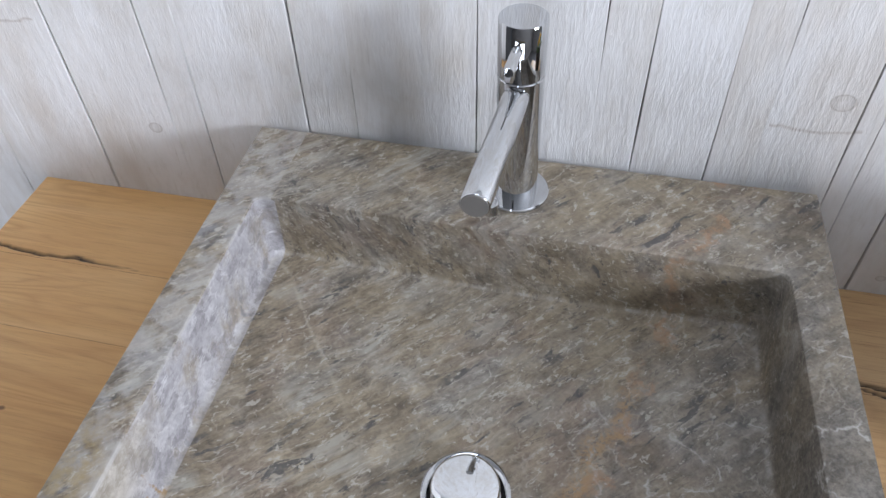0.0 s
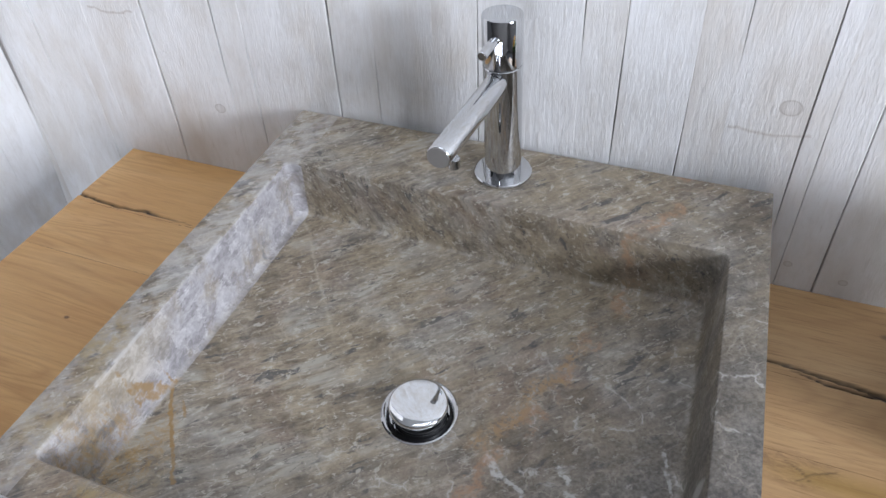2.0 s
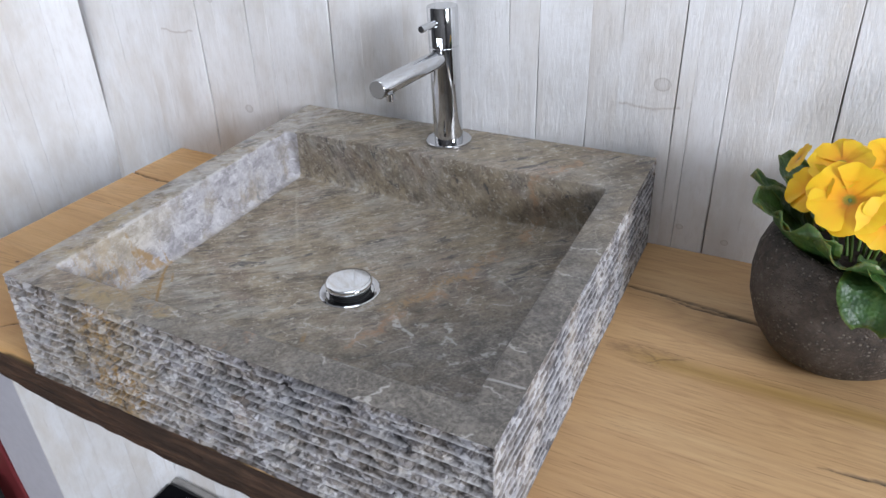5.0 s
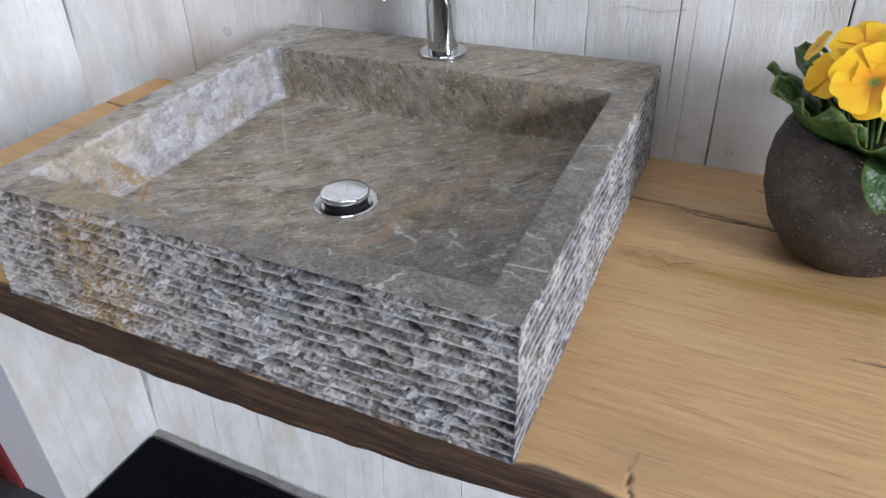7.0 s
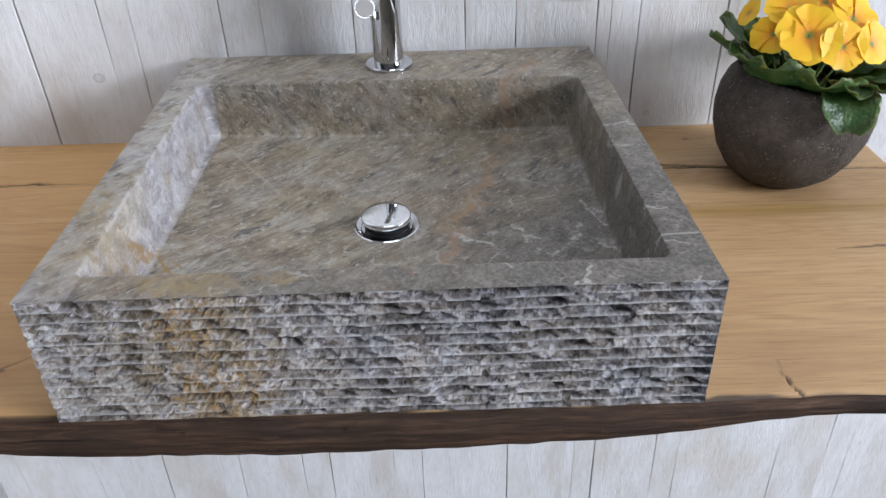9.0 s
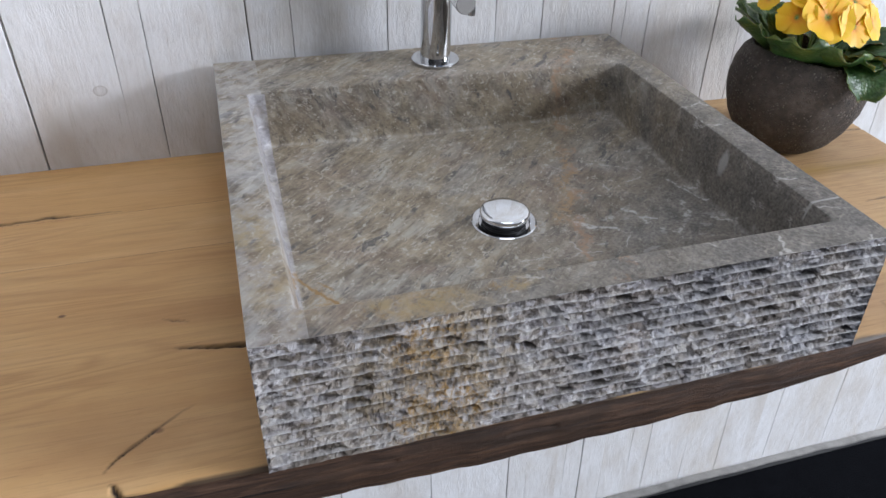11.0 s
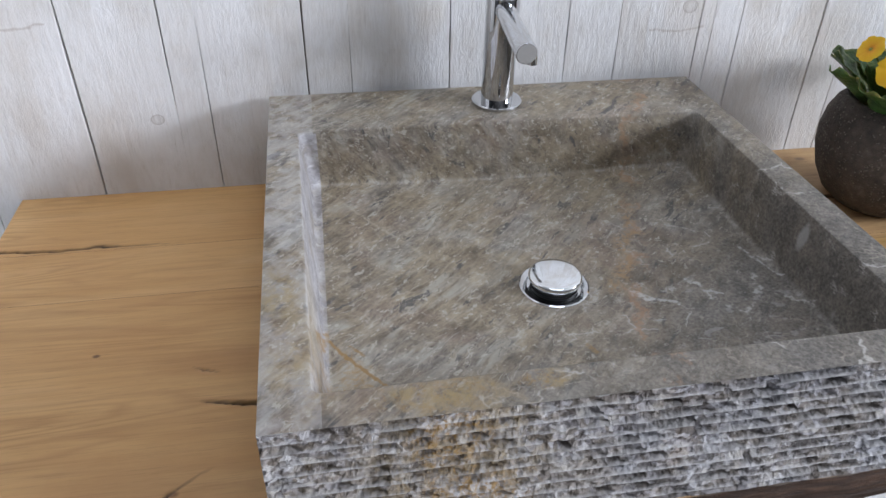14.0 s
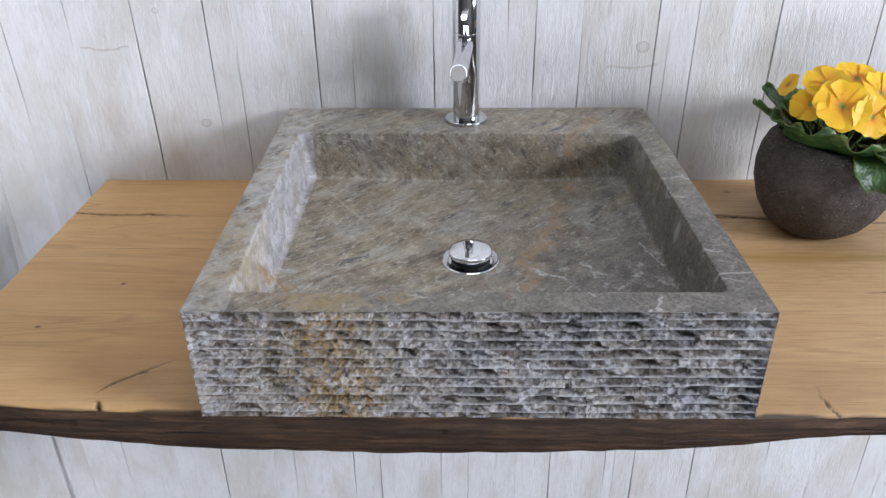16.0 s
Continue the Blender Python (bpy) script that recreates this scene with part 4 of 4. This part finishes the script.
def rough_face(a, b, n, seed):
    """A split face from the rim corner a to b, as a grid; gives verts, faces and the ridge mask."""
    a, b = Vector((*a, 0)), Vector((*b, 0))
    length = (b - a).length
    out = Vector(((b - a).y, -(b - a).x, 0)).normalized()
    nz = 92
    s = np.linspace(0, length, n)
    z = np.linspace(0, RIM - TOP, nz)
    S, Z = np.repeat(s[None], nz, 0), np.repeat(z[:, None], n, 1)
    pitch = 0.0104
    level = (Z + 0.0022 * lattice_noise(0.09, 1, S, S * 0, seed + 1) + 0.0008 * lattice_noise(0.013, 0.0104, S, Z, seed + 8)) / pitch + 0.35
    row = np.clip(np.floor(level).astype(int), 0, 12)
    f = level - np.floor(level)
    rows = row_chips(length, seed)
    depth = np.zeros_like(S)
    shift = S + 0.012 * (f - 0.5) + 0.003 * lattice_noise(0.006, 0.004, S, Z, seed + 2)
    for r in range(13):
        cuts, d0, tilt, slope = rows[r]
        k = np.searchsorted(cuts, shift)
        k = np.clip(k, 1, 119)
        middle = (cuts[k] + cuts[k - 1]) / 2
        half = (cuts[k] - cuts[k - 1]) / 2
        q = np.clip(np.abs(shift - middle) / half, 0, 1)
        bowl = 0.35 + 0.65 * np.sqrt(np.clip(1 - q ** 3, 0, 1))
        cloud = np.clip(0.42 + 2.3 * lattice_noise(0.019, 1, S + 1.3 * Z + 0.37 * r, S * 0 + r, seed + 50 + r) + 0.6 * lattice_noise(0.006, 0.005, S + Z, Z, seed + 9), 0.02, 1.3)
        val = (0.72 * d0[k] * bowl + 0.0042 * cloud) * (0.22 + 0.78 * np.clip(f * 1.15, 0, 1) ** (0.6 + slope[k])) + tilt[k] * (shift - middle) * 0.4
        depth = np.where(row == r, val, depth)
    depth += 0.0040 * facets(S + 0.7 * Z, Z, 0.0105, 0.0065, seed + 20) * np.clip(f * 2.2, 0.25, 1) + 0.0012 * facets(S - 0.4 * Z, Z, 0.0046, 0.0034, seed + 21)
    depth = np.clip(depth, 0.0002, 0.0160) * (0.22 if seed == 200 else 1.0)
    depth += 0.0013 * lattice_noise(0.005, 0.004, S, Z, seed + 3) + 0.0007 * lattice_noise(0.0018, 0.0016, S, Z, seed + 4)
    gap_to_ridge = np.minimum(f, 1 - f)
    whole = lattice_noise(0.016, 0.0104, S, np.round(level) * 0.0104, seed + 6) > -0.40
    env = np.clip((gap_to_ridge - 0.06) / 0.05, 0, 1)
    env = np.where(whole, env, np.maximum(env, 0.55))
    lip = np.clip((RIM - TOP - Z) / 0.0022 - 0.25, 0, 1)
    ends = np.clip(np.minimum(S, length - S) / 0.004, 0, 1)
    push = -(depth + 0.0008) * env * lip * np.clip(Z / 0.004, 0.1, 1) * (0.25 + 0.75 * ends)
    push -= 0.0012 * lattice_noise(0.03, 0.2, S, Z, seed + 7) * lip * ends
    push += 0.010 * np.clip(1 - Z / 0.12, 0, 1) * lip if seed == 100 else 0.0
    side = 0.010 * np.clip(1 - Z / 0.12, 0, 1) * lip
    along_face = {200: -side * (1 - S / length), 300: side * S / length}.get(seed, 0.0)
    S = S + along_face
    P = np.stack([a.x + (b - a).x * S / length + out.x * push, a.y + (b - a).y * S / length + out.y * push, TOP + 0.0005 + Z * (RIM - TOP - 0.0005) / (RIM - TOP)], -1)
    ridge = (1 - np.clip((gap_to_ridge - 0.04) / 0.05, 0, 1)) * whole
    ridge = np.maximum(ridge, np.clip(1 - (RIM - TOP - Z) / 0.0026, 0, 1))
    return P.reshape(-1, 3), grid_faces(n, nz), ridge.ravel()


def sink():
    thing = base("stone_sink", (0.01, -0.26, TOP), "square grey-brown marble washbasin with split stone sides", "sink")
    loops = []
    per = 46
    count = 4 * per
    inner = rounded_loop(INN, 0.007, per)
    assert len(inner) == count
    outer = [Vector(OUT[k]).lerp(Vector(OUT[(k + 1) % 4]), i / (per - 1 + 0.0)) for k in range(4) for i in range(per)]

    def loop(quad, radius, inset, z):
        return [(p.x, p.y, z) for p in rounded_loop(quad, radius, per, inset)]

    def floor_z(p):
        return 0.8432 + 0.0125 * min(1.0, math.hypot(p[0] - DRAIN[0], p[1] - DRAIN[1]) / 0.27) ** 1.3

    loops.append([(p.x, p.y, RIM) for p in outer])
    loops.append(loop(INN, 0.008, -0.0022, RIM))
    loops.append(loop(INN, 0.008, -0.0006, RIM - 0.0007))
    loops.append(loop(INN, 0.008, 0.0004, RIM - 0.0026))
    loops.append(loop(INN, 0.010, 0.003, 0.895))
    loops.append(loop(INN, 0.011, 0.006, 0.870))
    for k in range(1, 6):
        a = math.radians(90 * k / 5)
        inset = 0.007 + 0.006 * (1 - math.cos(a))
        loops.append([(x, y, floor_z((x, y)) + 0.006 * (1 - math.sin(a))) for x, y, _ in loop(INN, 0.014, inset, 0)])
    edge = loops[-1]
    for s in (0.12, 0.25, 0.4, 0.55, 0.7, 0.82, 0.92, 1.0):
        ring = []
        for x, y, _ in edge:
            d = Vector((x - DRAIN[0], y - DRAIN[1]))
            goal = d.normalized() * 0.030
            q = d.lerp(goal, s)
            p = (DRAIN[0] + q.x, DRAIN[1] + q.y)
            ring.append((*p, floor_z(p)))
        loops.append(ring)
    loops.append([(x, y, z - 0.02) for x, y, z in loops[-1]])
    verts = [p for l in loops for p in l]
    faces = []
    for k in range(len(loops) - 1):
        for i in range(count):
            j = (i + 1) % count
            faces.append((k * count + i, k * count + j, (k + 1) * count + j, (k + 1) * count + i))
    basin = placed("basin", mesh_of("basin", verts, faces, STONE, True, {"pale_cove": [1.0 if k in (8, 9) else 0.0 for k in range(len(loops)) for i in range(count)]}), thing)
    basin.data.set_sharp_from_angle(angle=radians(24))
    for name, a, b, n, seed in (("split_face", 0, 1, 470, 100), ("split_face", 1, 2, 430, 200), ("split_face", 3, 0, 430, 300), ("split_face", 2, 3, 60, 400)):
        v, f, ridge = rough_face(OUT[a], OUT[b], n, seed)
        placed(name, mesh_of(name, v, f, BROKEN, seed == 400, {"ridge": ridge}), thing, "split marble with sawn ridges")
    return thing


sink()


def pop_up_drain():
    x, y = DRAIN
    z = 0.8436
    thing = base("pop_up_drain", (x, y, z), "round chrome pop-up waste, raised open", "drain")
    turned("flange", [(0.024, -0.016), (0.0265, 0.0), (0.0275, 0.0006), (0.0325, 0.0016), (0.0338, 0.0008), (0.034, -0.0015)], (x, y, z), CHROME, thing)
    turned("throat", [(0.0262, -0.014), (0.0262, -0.004)], (x, y, z), RUBBER, thing)
    turned("seal", [(0.0215, -0.010), (0.0225, 0.0015), (0.0235, 0.003)], (x, y, z), RUBBER, thing)
    turned("cap", [(0.0225, 0.0085), (0.0252, 0.0088), (0.0258, 0.0098), (0.0257, 0.0125), (0.0250, 0.0134), (0.0240, 0.0141), (0.0225, 0.0146), (0.017, 0.0153), (0.012, 0.0158), (0.006, 0.0161), (0.0005, 0.0162)], (x, y, z), MIRROR, thing, n=64)
    turned("neck", [(0.0225, 0.0), (0.0225, 0.0087)], (x, y, z), RUBBER, thing)


pop_up_drain()


def faucet():
    x, y = 0.007, -0.056
    thing = base("basin_mixer_tap", (x, y, RIM), "slim polished chrome single-lever basin mixer", "tap")
    turned("base_flange", [(0.0285, 0.0), (0.0295, 0.0006), (0.0295, 0.0030), (0.0285, 0.0040), (0.0178, 0.0046)], (x, y, RIM + 0.0003), CHROME, thing, n=64)
    turned("body", [(0.0186, 0.004), (0.0186, 0.1235), (0.0180, 0.1242)], (x, y, RIM), CHROME, thing, n=64)
    turned("gap_ring", [(0.0176, 0.124), (0.0176, 0.1258)], (x, y, RIM), CHROME, thing, n=64)
    turned("lever_cap", [(0.0180, 0.1254), (0.0186, 0.1260), (0.0186, 0.1705), (0.0180, 0.1715), (0.001, 0.1716)], (x, y, RIM), CHROME, thing, n=64)
    turned("lever", [(0.0042, 0.012), (0.0042, 0.0465), (0.0036, 0.0473), (0.0015, 0.0473)], (x, y, RIM + 0.1545), CHROME, thing, axis="y", n=28)
    turned("spout", [(0.0106, 0.008), (0.0106, 0.1370), (0.0100, 0.1378)], (x, y, RIM + 0.112), CHROME, thing, axis="y", n=48)
    turned("spout_end", [(0.0100, 0.1374), (0.0095, 0.1384), (0.001, 0.1384)], (x, y, RIM + 0.112), BRUSHED, thing, axis="y", n=48)
    turned("aerator", [(0.0050, -0.0145), (0.0050, -0.006)], (x, y - 0.127, RIM + 0.112), CHROME, thing, n=24)


BRUSHED = plain_material("brushed_steel", (0.25, 0.24, 0.23), 0.45, 300, 0.1, 0.1, 0.0004, metal=1.0, dark=0.8)
faucet()

# ---- the potted primrose ----
POT_AT = Vector((0.486, -0.142, TOP))


def stone_pot():
    profile = [(0.002, 0.0), (0.040, 0.0), (0.050, 0.0025), (0.0645, 0.015), (0.077, 0.036), (0.0855, 0.062), (0.0875, 0.084), (0.085, 0.105), (0.0785, 0.122), (0.073, 0.1285), (0.069, 0.1295), (0.065, 0.127), (0.064, 0.117), (0.064, 0.095)]
    bm = lathe(profile, (0, 0, 0), n=72, closed=False)
    for v in bm.verts:
        a = math.atan2(v.co.y, v.co.x)
        k = 1.02 + 0.02 * math.sin(2 * a + 0.6) + 0.012 * math.sin(3 * a + 2)
        r = math.hypot(v.co.x, v.co.y)
        v.co.x *= k
        v.co.y *= k
        t = max(0, v.co.z - 0.03) / 0.095
        v.co.z += t * (-0.004 * math.sin(a + 0.9) + 0.003 * math.sin(2 * a + 1.0))
        v.co += v.co.normalized() * 0.0010 * noise.noise(v.co * 18)
        v.co += POT_AT
    thing = base("plant_pot", POT_AT, "rounded dark brown river-stone plant pot", "pot")
    part("pot_shell", bm, POT, thing, smooth=True)
    turned("soil", [(0.064, 0.100), (0.064, 0.106), (0.03, 0.110), (0.001, 0.111)], POT_AT, SOIL, thing, n=32)


stone_pot()
plant = base("primrose", POT_AT + Vector((0, 0, 0.108)), "yellow primrose in bloom with crinkled green leaves", "plant")


def leaf(origin, heading, length, width, rise, curl, twist=0.0, fold=0.35, seed=0):
    """A crinkled leaf from its foot: rise and curl are degrees of the midrib at the foot and its bend to the tip."""
    nu, nv = 13, 21
    rng = random.Random(seed)
    p = Vector(origin)
    a = radians(rise)
    h = radians(heading)
    spine, frames = [], []
    for j in range(nv):
        t = j / (nv - 1)
        ang = a - radians(curl) * t
        d = Vector((math.cos(h) * math.cos(ang), math.sin(h) * math.cos(ang), math.sin(ang)))
        side = Vector((-math.sin(h), math.cos(h), 0))
        up = side.cross(d) * -1
        tw = Matrix.Rotation(radians(twist) * t, 3, d)
        spine.append(p.copy())
        frames.append((tw @ side, tw @ up))
        p += d * length / (nv - 1)
    verts, rib, edge = [], [], []
    for j in range(nv):
        t = j / (nv - 1)
        w = width * 0.5 * (0.14 + 0.95 * math.sin(math.pi * min(1, max(0, (t - 0.06) / 0.98)) ** 0.85) ** 0.72 * (0.55 + 0.45 * t) if t > 0.06 else 0.14)
        w = max(w, 0.0012)
        for i in range(nu):
            u = i / (nu - 1) * 2 - 1
            side, up = frames[j]
            ruffle = 0.035 * width * abs(u) ** 2 * math.sin(t * 17 + 3 * u + seed) + 0.014 * width * math.sin(t * 40 + abs(u) * 9 + seed) * abs(u)
            fall = fold * width * 0.5 * u * u
            verts.append(spine[j] + side * (u * w * (1 + 0.022 * math.sin(t * 60 + seed))) + up * (fall + ruffle))
            rib.append(max(0, 1 - abs(u) * 7) + 0.5 * max(0, 1 - abs(math.sin(t * 22 - abs(u) * 4)) * 5))
            edge.append(max(abs(u), t ** 4))
    me = mesh_of("leaf", verts, grid_faces(nu, nv), LEAF, True, {"rib": rib, "edge": edge})
    ob = placed("leaf", me, plant)
    m = ob.modifiers.new("thickness", "SOLIDIFY")
    m.thickness = 0.0007
    return ob


def flower(centre, facing, size, seed=0, cup=0.16):
    rng = random.Random(seed)
    n = Vector(facing).normalized()
    q = n.to_track_quat("Z", "Y").to_matrix()
    turn0 = rng.uniform(0, 6)
    whole = []
    for k in range(5):
        a0 = turn0 + k * math.tau / 5 + rng.uniform(-0.09, 0.09)
        nu, nv = 15, 11
        lift = 0.0002 * k
        tip = rng.uniform(-0.06, 0.04)
        wave = rng.uniform(0, 6)
        reach = rng.uniform(0.92, 1.06)
        pv, pr = [], []
        for j in range(nv):
            t = j / (nv - 1)
            for i in range(nu):
                u = i / (nu - 1) * 2 - 1
                notch = 1 - 0.10 * max(0, 1 - abs(u) * 3.2) - 0.15 * abs(u) ** 3.5 + 0.02 * math.sin(u * 11 + wave)
                r = size * (0.05 + 0.95 * t * notch * reach)
                half = 0.87 * (0.86 + 0.14 * math.sin(min(1, t * 1.25) * math.pi / 2))
                a = a0 + u * half
                frill = 0.030 * math.sin(u * 5 + wave) * t ** 3 + 0.012 * math.sin(u * 13 + wave * 2) * t ** 4
                z = size * (cup * (t - 0.30 * t * t) + tip * t * t * t + frill + 0.018 * u * min(1, t * 2)) + lift
                pv.append(q @ Vector((r * math.cos(a), r * math.sin(a), z)) + Vector(centre))
                pr.append(t)
        whole.append((pv, pr, nu, nv))
    root = None
    for pv, pr, nu, nv in whole:
        me = mesh_of("petal", pv, grid_faces(nu, nv), PETAL, True, {"radius": pr})
        if root is None:
            bm = lathe([(0.0006, -0.012), (0.0022, -0.008), (0.0026, -0.001), (0.0018, 0.0005)], (0, 0, 0), n=10)
            for v in bm.verts:
                v.co = q @ v.co + Vector(centre)
            root = part("blossom", bm, STEM, plant, "yellow blossom with an orange throat", smooth=True)
        placed("petal", me, root)
    # stalk
    foot = Vector((POT_AT.x + (centre[0] - POT_AT.x) * 0.3, POT_AT.y + (centre[1] - POT_AT.y) * 0.3, TOP + 0.108))
    top = Vector(centre) - n * 0.011
    bm = bmesh.new()
    rings = []
    for j in range(7):
        t = j / 6
        c = foot.lerp(top, t) + Vector((0, 0, 0.008 * math.sin(t * math.pi)))
        rings.append([bm.verts.new(c + Vector((0.0016 * math.cos(a * math.tau / 6), 0.0016 * math.sin(a * math.tau / 6), 0))) for a in range(6)])
    for a, b in zip(rings, rings[1:]):
        for i in range(6):
            bm.faces.new((a[i], a[(i + 1) % 6], b[(i + 1) % 6], b[i]))
    part("stalk", bm, STEM, plant, smooth=True)


px, py, pz = POT_AT.x, POT_AT.y, TOP + 0.108
for k, (dx, dy, dz, heading, length, width, rise, curl, twist) in enumerate((
        (-0.046, -0.040, 0.004, 228, 0.054, 0.084, 76, 40, 6),
        (-0.008, -0.052, 0.004, 252, 0.052, 0.082, 66, 52, -8),
        (0.014, -0.050, 0.018, 268, 0.064, 0.066, 24, 112, 6),
        (0.038, -0.038, 0.006, 310, 0.074, 0.080, 38, 62, -10),
        (0.046, 0.002, 0.006, 2, 0.080, 0.080, 42, 60, 10),
        (-0.046, -0.010, 0.006, 196, 0.074, 0.066, 60, 40, -14),
        (-0.044, 0.010, 0.008, 172, 0.082, 0.048, 44, 12, 18),
        (-0.036, 0.026, 0.008, 152, 0.084, 0.046, 54, 16, -8),
        (0.005, 0.042, 0.008, 90, 0.074, 0.076, 48, 55, 0),
        (0.038, 0.032, 0.008, 45, 0.076, 0.076, 46, 55, 0),
        (-0.020, 0.040, 0.008, 125, 0.074, 0.066, 54, 46, 0),
        (0.012, -0.046, 0.018, 278, 0.050, 0.054, 40, 66, -16),
        (-0.042, 0.000, 0.016, 182, 0.066, 0.030, 62, 8, 30),
        (0.044, -0.024, 0.008, 335, 0.078, 0.078, 44, 66, 14))):
    leaf((px + dx, py + dy, pz + dz), heading, length, width, rise, curl, twist, fold=0.30, seed=k)
for k, (fx, fy, fz, nx, ny, nz, size) in enumerate((
        (0.464, -0.178, 0.966, -0.12, -0.78, 0.58, 0.0345),
        (0.497, -0.188, 0.956, 0.10, -0.80, 0.40, 0.028),
        (0.533, -0.178, 0.954, 0.40, -0.75, 0.40, 0.025),
        (0.517, -0.158, 0.975, 0.30, -0.66, 0.65, 0.030),
        (0.492, -0.140, 0.988, 0.05, -0.50, 0.85, 0.028),
        (0.452, -0.148, 0.985, -0.25, -0.50, 0.80, 0.027),
        (0.433, -0.162, 0.963, -0.70, -0.60, 0.38, 0.024),
        (0.418, -0.125, 0.975, -0.85, -0.15, 0.45, 0.016),
        (0.545, -0.125, 0.970, 0.70, -0.15, 0.6, 0.025),
        (0.480, -0.105, 0.985, -0.1, 0.3, 0.95, 0.026),
        (0.525, -0.100, 0.978, 0.3, 0.4, 0.85, 0.024))):
    flower((fx, fy, fz + 0.017), (nx, ny, nz + 0.12), size, seed=k)
